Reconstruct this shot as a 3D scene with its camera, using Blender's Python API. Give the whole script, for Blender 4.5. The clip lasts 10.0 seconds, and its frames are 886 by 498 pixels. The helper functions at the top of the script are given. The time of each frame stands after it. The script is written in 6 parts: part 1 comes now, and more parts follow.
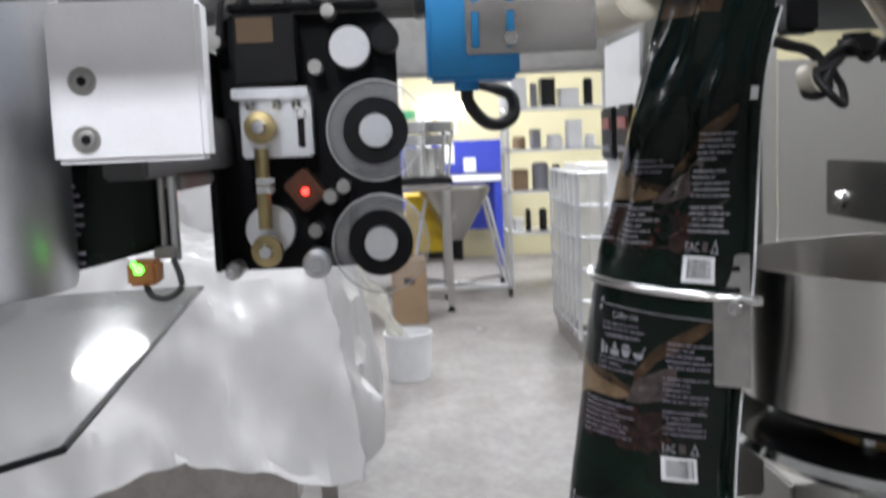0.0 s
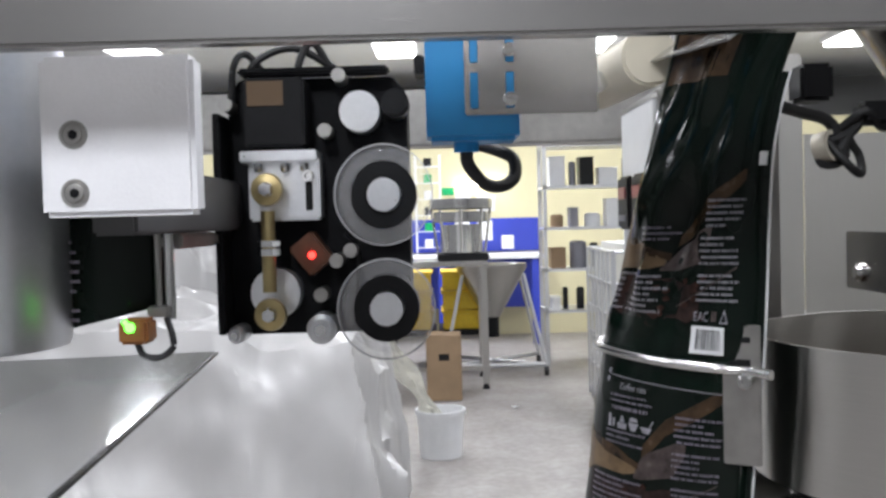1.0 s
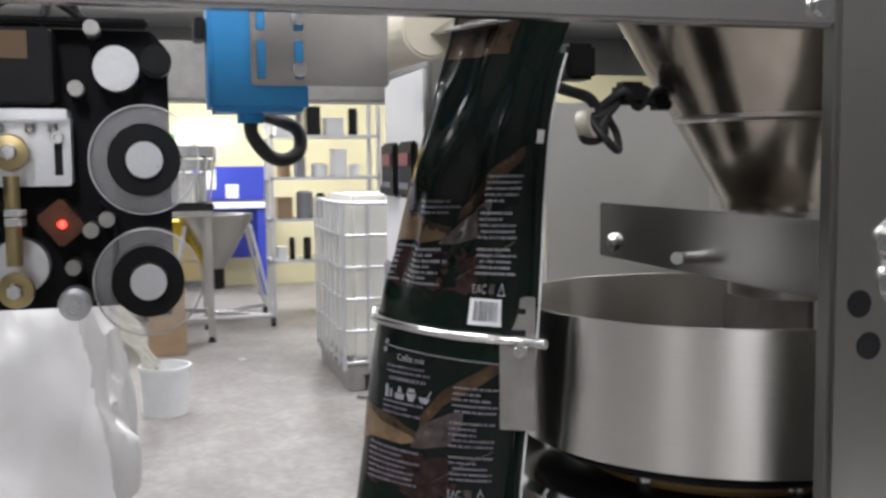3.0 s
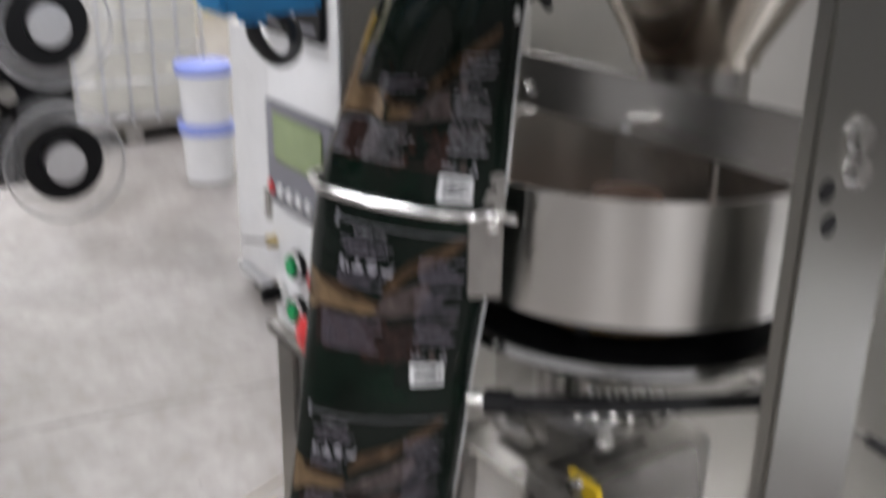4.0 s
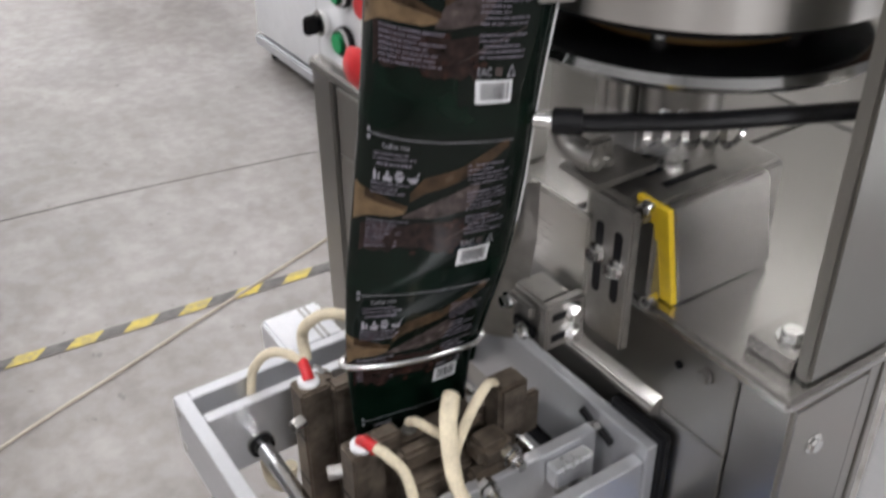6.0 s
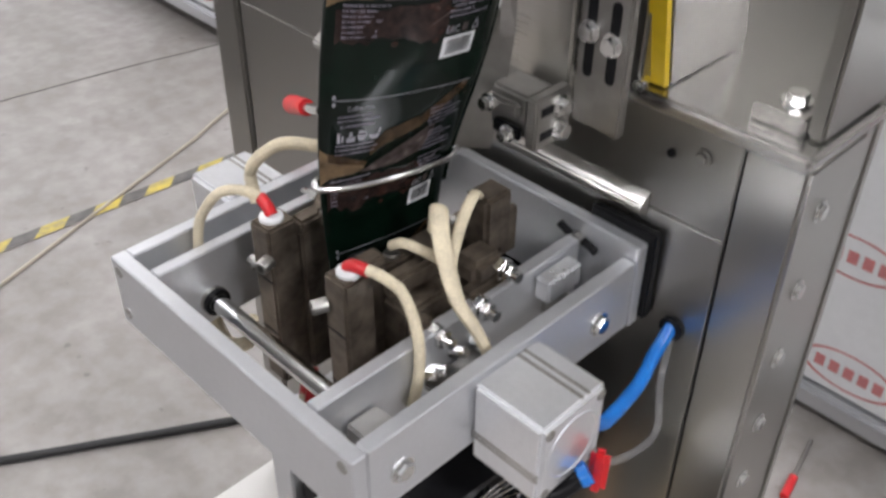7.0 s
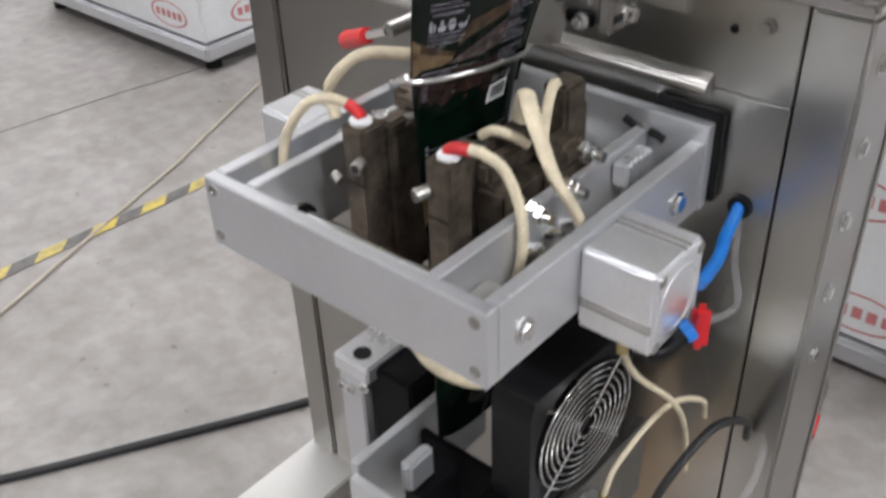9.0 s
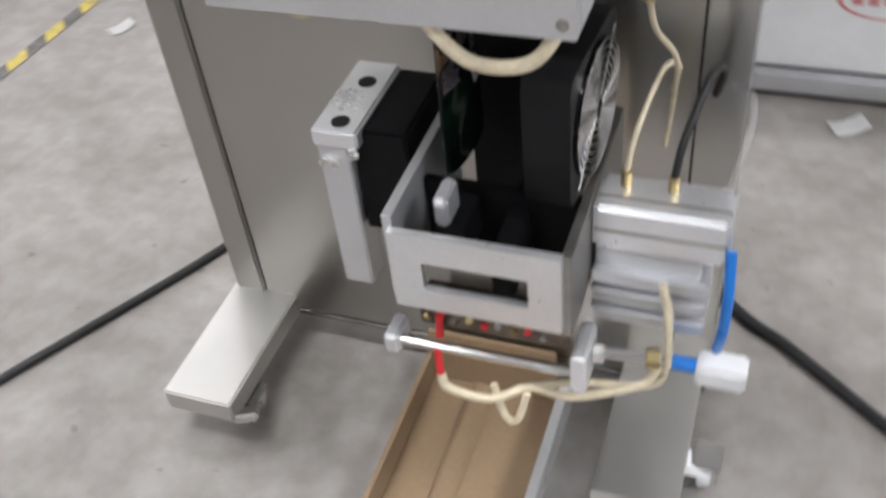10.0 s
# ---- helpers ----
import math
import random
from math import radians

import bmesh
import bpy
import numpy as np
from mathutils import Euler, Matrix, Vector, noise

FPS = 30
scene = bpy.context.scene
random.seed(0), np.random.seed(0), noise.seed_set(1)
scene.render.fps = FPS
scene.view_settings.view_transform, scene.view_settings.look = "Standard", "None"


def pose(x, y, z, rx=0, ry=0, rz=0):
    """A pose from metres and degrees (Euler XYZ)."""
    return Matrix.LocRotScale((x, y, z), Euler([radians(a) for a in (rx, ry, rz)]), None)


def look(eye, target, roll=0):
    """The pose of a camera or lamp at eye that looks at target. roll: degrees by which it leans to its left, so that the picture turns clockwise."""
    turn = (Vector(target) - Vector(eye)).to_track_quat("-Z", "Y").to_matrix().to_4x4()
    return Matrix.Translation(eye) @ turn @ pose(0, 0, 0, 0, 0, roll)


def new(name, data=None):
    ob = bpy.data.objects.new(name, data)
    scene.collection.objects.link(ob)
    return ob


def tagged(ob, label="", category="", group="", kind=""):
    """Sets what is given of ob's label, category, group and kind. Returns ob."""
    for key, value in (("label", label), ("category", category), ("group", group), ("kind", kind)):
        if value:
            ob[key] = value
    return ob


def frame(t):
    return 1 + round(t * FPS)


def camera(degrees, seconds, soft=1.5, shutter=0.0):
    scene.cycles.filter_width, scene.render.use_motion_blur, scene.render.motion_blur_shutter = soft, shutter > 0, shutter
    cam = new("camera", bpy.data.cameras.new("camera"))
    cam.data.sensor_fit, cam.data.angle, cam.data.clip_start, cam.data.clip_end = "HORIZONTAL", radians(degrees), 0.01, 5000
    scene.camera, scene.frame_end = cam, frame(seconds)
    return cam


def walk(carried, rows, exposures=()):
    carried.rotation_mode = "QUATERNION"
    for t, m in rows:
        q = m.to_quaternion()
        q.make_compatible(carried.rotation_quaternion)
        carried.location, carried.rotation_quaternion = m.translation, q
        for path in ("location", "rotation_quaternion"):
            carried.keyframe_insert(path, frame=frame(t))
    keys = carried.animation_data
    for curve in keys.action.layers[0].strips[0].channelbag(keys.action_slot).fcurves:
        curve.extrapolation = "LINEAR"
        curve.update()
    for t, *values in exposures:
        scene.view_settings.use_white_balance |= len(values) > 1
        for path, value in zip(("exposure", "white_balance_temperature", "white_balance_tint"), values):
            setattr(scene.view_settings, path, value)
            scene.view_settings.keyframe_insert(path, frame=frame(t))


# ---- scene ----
cam = camera(48.6, 10.0, soft=2.8, shutter=0.5)
PATH = [
    (0, (0.6794, -0.2772, 1.3737), (-1.0683, -0.2112, 1.181), -2.4),
    (0.5, (0.6723, -0.2605, 1.364), (-1.0868, -0.2402, 1.3182), -1.4),
    (1, (0.667, -0.2534, 1.364), (-1.0921, -0.2526, 1.3112), -1.5),
    (1.5, (0.6635, -0.2473, 1.379), (-1.0859, -0.0871, 1.2778), -0.6),
    (2, (0.6582, -0.2314, 1.3772), (-1.0771, 0.0317, 1.247), 0.0),
    (2.5, (0.6538, -0.2394, 1.3772), (-1.0578, 0.1373, 1.2144), -0.2),
    (3.8, (0.6063, -0.4092, 1.4115), (-0.8888, 0.4426, 1.0393), 1.1),
    (4, (0.565, -0.4294, 1.4643), (-0.8034, 0.4928, 0.8545), 1.0),
    (4.5, (0.5614, -0.4303, 1.459), (-0.704, 0.4743, 0.6362), 0.7),
    (4.7, (0.5597, -0.4303, 1.4573), (-0.704, 0.4664, 0.6213), 0.5),
    (5, (0.5482, -0.4268, 1.4529), (-0.7163, 0.447, 0.5966), 0.2),
    (6.5, (0.5122, -0.4822, 1.3622), (-0.6785, 0.3291, 0.352), -0.3),
    (7, (0.4629, -0.5324, 1.3033), (-0.5298, 0.455, 0.2367), 0.6),
    (7.5, (0.4409, -0.5597, 1.2822), (-0.5421, 0.4303, 0.2103), -2.1),
    (8, (0.4382, -0.565, 1.2839), (-0.5562, 0.4277, 0.2235), -3.0),
    (8.5, (0.4347, -0.5958, 1.2698), (-0.5694, 0.418, 0.2402), -3.1),
    (9, (0.4506, -0.6732, 1.2285), (-0.513, 0.4039, 0.2244), -2.2),
    (9.5, (0.4382, -0.7462, 1.1792), (-0.4664, 0.3186, 0.1082), -4.1),
    (9.8, (0.3379, -0.8078, 1.1387), (-0.3036, 0.3335, -0.037), -4.4),
    (10, (0.2763, -0.8615, 1.1299), (-0.2402, 0.3203, -0.0678), -7.0),
]
EXPOSURES = [(0, 0.0, 6200, 12), (1, -0.08, 6200, 12), (2.5, 0.0, 6300, 12), (4, 0.08, 6450, 14), (6.5, 0.08, 6450, 14), (9.5, 0.15, 6400, 12), (10, 0.25, 6400, 12)]
walk(cam, [(t, look(eye, target, roll)) for t, eye, target, roll in PATH], EXPOSURES)

# ---- world and light ----
world = bpy.data.worlds.new("world")
scene.world = world
world.use_nodes = True
world.node_tree.nodes["Background"].inputs[0].default_value = (0.8, 0.85, 0.9, 1)
world.node_tree.nodes["Background"].inputs[1].default_value = 0.12

# The plan of the machine is drawn in units of 0.88 m, with the floor at -0.05.
U, FLOOR = 0.88, -0.05


def place(x, y, z):
    """A place of the plan in metres."""
    return Vector((x * U, y * U, (z - FLOOR) * U))


PLAN = Matrix.Diagonal((U, U, U, 1)) @ Matrix.Translation((0, 0, -FLOOR))

# ---- materials ----


def material(name, color, rough=0.5, metal=0.0, vary=0.15, scale=8.0, stretch=(1, 1, 1), bump=0.0, bump_scale=60.0,
             coat=0.0, color2=None, emit=0.0, trans=0.0, rough_vary=0.1):
    m = bpy.data.materials.new(name)
    m.use_nodes = True
    nt = m.node_tree
    n, l = nt.nodes, nt.links
    b = n["Principled BSDF"]
    b.inputs["Metallic"].default_value = metal
    b.inputs["Coat Weight"].default_value = coat
    b.inputs["Transmission Weight"].default_value = trans
    tc = n.new("ShaderNodeTexCoord")
    mp = n.new("ShaderNodeMapping")
    mp.inputs["Scale"].default_value = stretch
    l.new(tc.outputs["Object"], mp.inputs["Vector"])
    big = n.new("ShaderNodeTexNoise")
    big.inputs["Scale"].default_value, big.inputs["Detail"].default_value = scale, 5
    l.new(tc.outputs["Object"], big.inputs["Vector"])
    fine = n.new("ShaderNodeTexNoise")
    fine.inputs["Scale"].default_value, fine.inputs["Detail"].default_value = bump_scale, 4
    l.new(mp.outputs[0], fine.inputs["Vector"])
    ramp = n.new("ShaderNodeValToRGB")
    c2 = color2 or tuple(c * (1 - vary) for c in color)
    c1 = tuple(min(1, c * (1 + vary * 0.6)) for c in color)
    ramp.color_ramp.elements[0].color = (*c2, 1)
    ramp.color_ramp.elements[1].color = (*c1, 1)
    ramp.color_ramp.elements[0].position, ramp.color_ramp.elements[1].position = 0.3, 0.7
    mix = n.new("ShaderNodeMath")
    mix.operation = "MULTIPLY_ADD"
    mix.inputs[1].default_value, mix.inputs[2].default_value = 0.35, 0.0
    l.new(fine.outputs["Fac"], mix.inputs[0])
    add = n.new("ShaderNodeMath")
    add.operation = "MULTIPLY_ADD"
    add.inputs[1].default_value = 0.65
    l.new(big.outputs["Fac"], add.inputs[0])
    l.new(mix.outputs[0], add.inputs[2])
    l.new(add.outputs[0], ramp.inputs[0])
    l.new(ramp.outputs[0], b.inputs["Base Color"])
    rr = n.new("ShaderNodeMapRange")
    rr.inputs["To Min"].default_value, rr.inputs["To Max"].default_value = max(0.02, rough - rough_vary), min(1, rough + rough_vary)
    l.new(add.outputs[0], rr.inputs[0])
    l.new(rr.outputs[0], b.inputs["Roughness"])
    if bump:
        bp = n.new("ShaderNodeBump")
        bp.inputs["Strength"].default_value, bp.inputs["Distance"].default_value = bump, 0.002
        l.new(fine.outputs["Fac"], bp.inputs["Height"])
        l.new(bp.outputs[0], b.inputs["Normal"])
    if emit:
        b.inputs["Emission Color"].default_value = (*color, 1)
        b.inputs["Emission Strength"].default_value = emit
    return m


STEEL = material("brushed_steel", (0.44, 0.432, 0.41), 0.3, 1, 0.05, 5, (700, 700, 5), 0.005, 3, rough_vary=0.04)
STEEL_H = material("brushed_steel_along", (0.46, 0.45, 0.435), 0.26, 1, 0.05, 5, (5, 5, 700), 0.012, 3, rough_vary=0.04)
# brushed steel darkened for the post, to stand in for dimmer reflections
STEEL_POST = material("brushed_steel_dim_reflection", (0.31, 0.305, 0.285), 0.3, 1, 0.1, 5, (700, 700, 5), 0.005, 3, rough_vary=0.05)
# sheet steel lightened for the shield, standing in for bright reflections
SHIELD = material("sheet_steel_bright_reflection", (0.7, 0.69, 0.66), 0.34, 1, 0.1, 4, (700, 700, 5), 0.004, 3, rough_vary=0.05)
STEEL_DULL = material("dull_steel", (0.4, 0.39, 0.37), 0.38, 1, 0.25, 14, (1, 1, 1), 0.15, 90)
SHEEN = material("sheen_steel", (0.62, 0.61, 0.58), 0.3, 1, 0.1, 12, (5, 5, 400), 0.02, 3)
SHINY = material("polished_steel", (0.75, 0.75, 0.74), 0.14, 1, 0.1, 20, rough_vary=0.06)
ALU = material("anodised_aluminium", (0.64, 0.65, 0.67), 0.36, 0.75, 0.08, 10, (1, 1, 1), 0.05, 250)
ALU_L = material("bright_aluminium", (0.8, 0.81, 0.83), 0.3, 0.8, 0.1, 14, (1, 1, 1), 0.05, 250)
JAW = material("heat_stained_steel", (0.2, 0.165, 0.13), 0.48, 0.75, 0.4, 38, (1, 1, 1), 0.5, 130, color2=(0.06, 0.048, 0.038), rough_vary=0.18)
SATIN_FOOT = material("satin_foot_steel", (0.66, 0.65, 0.63), 0.42, 1, 0.08, 9, (5, 700, 5), 0.02, 3)
BLACK = material("black_plastic", (0.009, 0.009, 0.01), 0.42, 0, 0.3, 40, bump=0.1, bump_scale=300)
BLACK_M = material("black_anodised_metal", (0.006, 0.006, 0.007), 0.45, 0.0, 0.4, 20, bump=0.1, bump_scale=200)
RUBBER = material("black_rubber", (0.009, 0.009, 0.01), 0.55, 0, 0.3, 60)
WHITE = material("white_paint", (0.78, 0.79, 0.8), 0.4, 0, 0.06, 6, bump=0.05)
PLASTIC_W = material("white_plastic", (0.72, 0.73, 0.74), 0.35, 0, 0.08, 10)
BLUE = material("blue_plastic", (0.02, 0.24, 0.55), 0.35, 0, 0.15, 25)
BLUE_HOSE = material("blue_hose", (0.01, 0.16, 0.55), 0.3, 0, 0.15, 25)
RED = material("red_plastic", (0.6, 0.02, 0.025), 0.35, 0, 0.2, 30)
GREEN = material("green_plastic", (0.0, 0.33, 0.1), 0.35, 0, 0.2, 30)
YELLOW = material("yellow_plastic", (0.72, 0.5, 0.02), 0.4, 0, 0.15, 30)
WIRE = material("glass_fibre_sleeve", (0.66, 0.58, 0.42), 0.8, 0, 0.3, 60, bump=0.4, bump_scale=500)
CORD = material("pale_cord", (0.42, 0.37, 0.3), 0.7, 0, 0.2, 20)
CARD = material("corrugated_cardboard", (0.27, 0.185, 0.11), 0.85, 0, 0.18, 8, bump=0.15, bump_scale=120)
IVORY = material("ivory_plastic", (0.5, 0.46, 0.38), 0.45, 0, 0.2, 40)
BRASS = material("brass", (0.45, 0.36, 0.18), 0.35, 1, 0.25, 50)
LCD = material("lcd", (0.26, 0.33, 0.16), 0.25, 0, 0.1, 20)
ARM_GREY = material("dark_grey_paint", (0.07, 0.07, 0.072), 0.5, 0, 0.2, 20)
GREY_P = material("grey_plastic", (0.2, 0.2, 0.23), 0.45, 0, 0.1, 20)
LED_R = material("red_light", (1, 0.03, 0.02), emit=7)
LED_G = material("green_light", (0.1, 1, 0.05), emit=7)
LAMP = material("tube_lamp", (1, 0.98, 0.95), emit=9)
CLEAR = material("clear_acrylic", (0.95, 0.97, 0.97), 0.04, 0, 0.02, trans=1, rough_vary=0.02)
CLEAR_RING = material("clear_plastic", (0.85, 0.85, 0.86), 0.1, 0, 0.05, rough_vary=0.05)
CLEAR_RING.node_tree.nodes["Principled BSDF"].inputs["Alpha"].default_value = 0.08
# whitish ring colour that paints the light caught in a clear edge
CLEAR_RIM = material("clear_plastic_edge_light", (0.6, 0.6, 0.61), 0.15, 0, 0.1)
CLEAR_RIM.node_tree.nodes["Principled BSDF"].inputs["Alpha"].default_value = 0.6
TRANSLUCENT = material("milky_plastic", (0.75, 0.74, 0.68), 0.4, 0, 0.08, 3, trans=0.15)
SHEET = material("plastic_sheeting", (0.46, 0.455, 0.45), 0.32, 0, 0.1, 3, (1, 1, 1), 0.2, 14)
FILM = material("printed_film", (0.0035, 0.0055, 0.004), 0.11, 0, 0.6, 9, coat=0.0, rough_vary=0.08, bump=0.25, bump_scale=14, color2=(0.003, 0.007, 0.005))
INK_W = material("white_ink", (0.26, 0.25, 0.28), 0.3, 0, 0.35, 220)
INK_G = material("grey_ink", (0.17, 0.15, 0.19), 0.3, 0, 0.5, 300)
INK_B = material("brown_ink", (0.05, 0.03, 0.016), 0.25, 0, 0.9, 90, coat=0.2)
INK_BEIGE = material("beige_ink", (0.07, 0.055, 0.052), 0.25, 0, 0.7, 120)
TAN = material("tan_ink", (0.15, 0.1, 0.055), 0.3, 0, 0.6, 90)
GOLD = material("gold_ink", (0.34, 0.22, 0.05), 0.25, 0, 0.9, 110, color2=(0.02, 0.014, 0.006))
INK_BEANS = material("bean_ink", (0.026, 0.015, 0.013), 0.22, 0, 0.97, 170, color2=(0.002, 0.002, 0.002))
INK_BEAN = material("single_bean_ink", (0.035, 0.016, 0.012), 0.25, 0, 0.8, 300)
INK_GREEN = material("green_ink", (0.0022, 0.0085, 0.005), 0.16, 0, 0.85, 22)
for dull in (FILM, BLACK_M, INK_GREEN, INK_B, INK_BEANS, INK_BEAN, INK_BEIGE, TAN):
    dull.node_tree.nodes["Principled BSDF"].inputs["Specular IOR Level"].default_value = 0.2
BLACK_M.node_tree.nodes["Principled BSDF"].inputs["Specular IOR Level"].default_value = 0.1
BLACK.node_tree.nodes["Principled BSDF"].inputs["Specular IOR Level"].default_value = 0.18
CREAM = material("cream_wall", (0.62, 0.57, 0.36), 0.8, 0, 0.08, 1.5)
WALLBLUE = material("blue_wall_panel", (0.03, 0.05, 0.4), 0.5, 0, 0.15, 2)
GREYWALL = material("grey_wall", (0.3, 0.3, 0.3), 0.8, 0, 0.15, 0.8)
# greys of the unseen south and east walls, set for the steel's reflections
SOUTHWALL = material("south_grey_wall", (0.3, 0.3, 0.3), 0.8, 0, 0.15, 0.8)
EASTWALL = material("east_grey_wall", (0.3, 0.3, 0.3), 0.8, 0, 0.2, 0.8)
PAPER = material("paper", (0.8, 0.8, 0.8), 0.8, 0, 0.05)


def floor_material():
    m = material("concrete_floor", (0.285, 0.271, 0.262), 0.5, 0, 0.12, 2.2, (1, 1, 1), 0.15, 45, color2=(0.232, 0.22, 0.212))
    nt = m.node_tree
    b = nt.nodes["Principled BSDF"]
    base = b.inputs["Base Color"].links[0].from_socket
    tc = nt.nodes.new("ShaderNodeTexCoord")
    # worn blotches, broad and small, and scattered dark spots
    for scale, detail, lo, hi, dark, mode in ((0.7, 8, 0.36, 0.66, 0.94, "MULTIPLY"), (4.5, 12, 0.42, 0.6, 0.9, "MULTIPLY"), (19.0, 10, 0.4, 0.62, 0.88, "MULTIPLY"), (23.0, 2, 0.7, 0.74, 0.7, "MULTIPLY")):
        nz = nt.nodes.new("ShaderNodeTexNoise")
        nz.inputs["Scale"].default_value, nz.inputs["Detail"].default_value = scale, detail
        nt.links.new(tc.outputs["Object"], nz.inputs["Vector"])
        rp = nt.nodes.new("ShaderNodeValToRGB")
        rp.color_ramp.elements[0].position, rp.color_ramp.elements[1].position = lo, hi
        first, last = ((1, 1, 1, 1), (dark, dark, dark, 1)) if scale > 20 else ((dark, dark * 0.985, dark * 0.97, 1), (1.06, 1.06, 1.06, 1))
        rp.color_ramp.elements[0].color, rp.color_ramp.elements[1].color = first, last
        nt.links.new(nz.outputs["Fac"], rp.inputs[0])
        mx = nt.nodes.new("ShaderNodeMix")
        mx.data_type, mx.blend_type = "RGBA", mode
        mx.inputs[0].default_value = 1
        nt.links.new(base, mx.inputs[6])
        nt.links.new(rp.outputs[0], mx.inputs[7])
        base = mx.outputs[2]
    nt.links.new(base, b.inputs["Base Color"])
    return m


CONCRETE = floor_material()

# ---- builders ----


def thing(name, x, y, z, label, category, group="", kind=""):
    ob = new(name)
    ob.empty_display_size = 0.02
    ob.location = place(x, y, z)
    return tagged(ob, label, category, group, kind)


def origin(ob):
    p = Vector((0, 0, 0))
    while ob:
        p += ob.location
        ob = ob.parent
    return p


shift = {"now": Matrix()}  # a correction of the plan for the group being built


def part(name, bm, mat, parent=None, label="", smooth=True):
    """Links a bmesh drawn in the plan as one mesh, under parent if there is one."""
    bmesh.ops.transform(bm, matrix=Matrix.Translation(-origin(parent)) @ PLAN @ shift["now"], verts=bm.verts)
    bmesh.ops.recalc_face_normals(bm, faces=bm.faces)
    me = bpy.data.meshes.new(name)
    bm.to_mesh(me)
    bm.free()
    for mm in (mat if isinstance(mat, (list, tuple)) else [mat]):
        me.materials.append(mm)
    if smooth:
        for p in me.polygons:
            p.use_smooth = True
        me.set_sharp_from_angle(angle=radians(35))
    ob = new(name, me)
    ob.parent = parent
    if label:
        ob["label"] = label
    return ob


def mesh():
    return bmesh.new()


def box(bm, x0, x1, y0, y1, z0, z1, bevel=0.0015, m=None):
    r = bmesh.ops.create_cube(bm, size=1, matrix=Matrix.Translation(((x0 + x1) / 2, (y0 + y1) / 2, (z0 + z1) / 2)) @ Matrix.Diagonal((abs(x1 - x0), abs(y1 - y0), abs(z1 - z0), 1)))
    vs = r["verts"]
    if bevel:
        es = {e for v in vs for e in v.link_edges}
        o = bmesh.ops.bevel(bm, geom=list(es), offset=bevel, segments=2, affect="EDGES", clamp_overlap=True)
        vs = list({v for f in o["faces"] for v in f.verts} | {v for v in vs if v.is_valid})
    if m is not None:
        bmesh.ops.transform(bm, matrix=m, verts=vs)
    return bm


def B(x0, x1, y0, y1, z0, z1, bevel=0.0015, m=None):
    return box(mesh(), x0, x1, y0, y1, z0, z1, bevel, m)


def rod(bm, p, q, r, seg=20, r2=None, bevel=0.0):
    p, q = Vector(p), Vector(q)
    d = q - p
    rot = d.to_track_quat("Z", "Y").to_matrix().to_4x4()
    o = bmesh.ops.create_cone(bm, cap_ends=True, segments=seg, radius1=r, radius2=r if r2 is None else r2, depth=d.length, matrix=Matrix.Translation((p + q) / 2) @ rot)
    if bevel:
        es = [e for e in {e for v in o["verts"] for e in v.link_edges} if any(len(f.verts) > 4 for f in e.link_faces)]
        bmesh.ops.bevel(bm, geom=es, offset=bevel, segments=2, affect="EDGES")
    return bm


def R(p, q, r, seg=20, r2=None, bevel=0.0):
    return rod(mesh(), p, q, r, seg, r2, bevel)


def lathe(bm, base, axis, profile, seg=40):
    """Turns (radius, height) pairs about the axis through base."""
    rot = Vector(axis).to_track_quat("Z", "Y").to_matrix()
    rings = []
    for r, h in profile:
        rings.append([bm.verts.new(Vector(base) + rot @ Vector((r * math.cos(a), r * math.sin(a), h))) for a in (2 * math.pi * i / seg for i in range(seg))])
    for a, b in zip(rings, rings[1:]):
        for i in range(seg):
            bm.faces.new((a[i], a[(i + 1) % seg], b[(i + 1) % seg], b[i]))
    return bm


def smooth_path(pts, n=6):
    pts = [Vector(p) for p in pts]
    ext = [2 * pts[0] - pts[1]] + pts + [2 * pts[-1] - pts[-2]]
    out = []
    for i in range(1, len(ext) - 2):
        p0, p1, p2, p3 = ext[i - 1:i + 3]
        for k in range(n):
            t = k / n
            out.append(0.5 * (2 * p1 + (p2 - p0) * t + (2 * p0 - 5 * p1 + 4 * p2 - p3) * t * t + (3 * p1 - p0 - 3 * p2 + p3) * t ** 3))
    return out + [pts[-1]]


def sweep(bm, pts, r, seg=10, n=6, flat=1.0):
    path = smooth_path(pts, n) if n > 1 else [Vector(p) for p in pts]
    up = Vector((0.13, 0.2, 0.97)).normalized()
    rings = []
    for i, p in enumerate(path):
        d = (path[min(i + 1, len(path) - 1)] - path[max(i - 1, 0)]).normalized()
        s = d.cross(up)
        s = s.normalized() if s.length > 0.05 else d.orthogonal().normalized()
        u = s.cross(d)
        rings.append([bm.verts.new(p + r * (math.cos(a) * s + flat * math.sin(a) * u)) for a in (2 * math.pi * k / seg for k in range(seg))])
    for a, b in zip(rings, rings[1:]):
        for k in range(seg):
            bm.faces.new((a[k], a[(k + 1) % seg], b[(k + 1) % seg], b[k]))
    bm.faces.new(rings[0])
    bm.faces.new(rings[-1][::-1])
    return bm


def S(pts, r, seg=10, n=6, flat=1.0):
    return sweep(mesh(), pts, r, seg, n, flat)


def hexbolt(parent, p, axis, r=0.008, h=0.006, mat=None, name="bolt", washer=True):
    bm = mesh()
    a = Vector(axis).normalized()
    p = Vector(p)
    if washer:
        rod(bm, p, p + a * 0.002, r * 1.35, 18)
    rod(bm, p + a * 0.0015, p + a * h, r, 6, bevel=0.0006)
    return part(name, bm, mat or SHINY, parent)


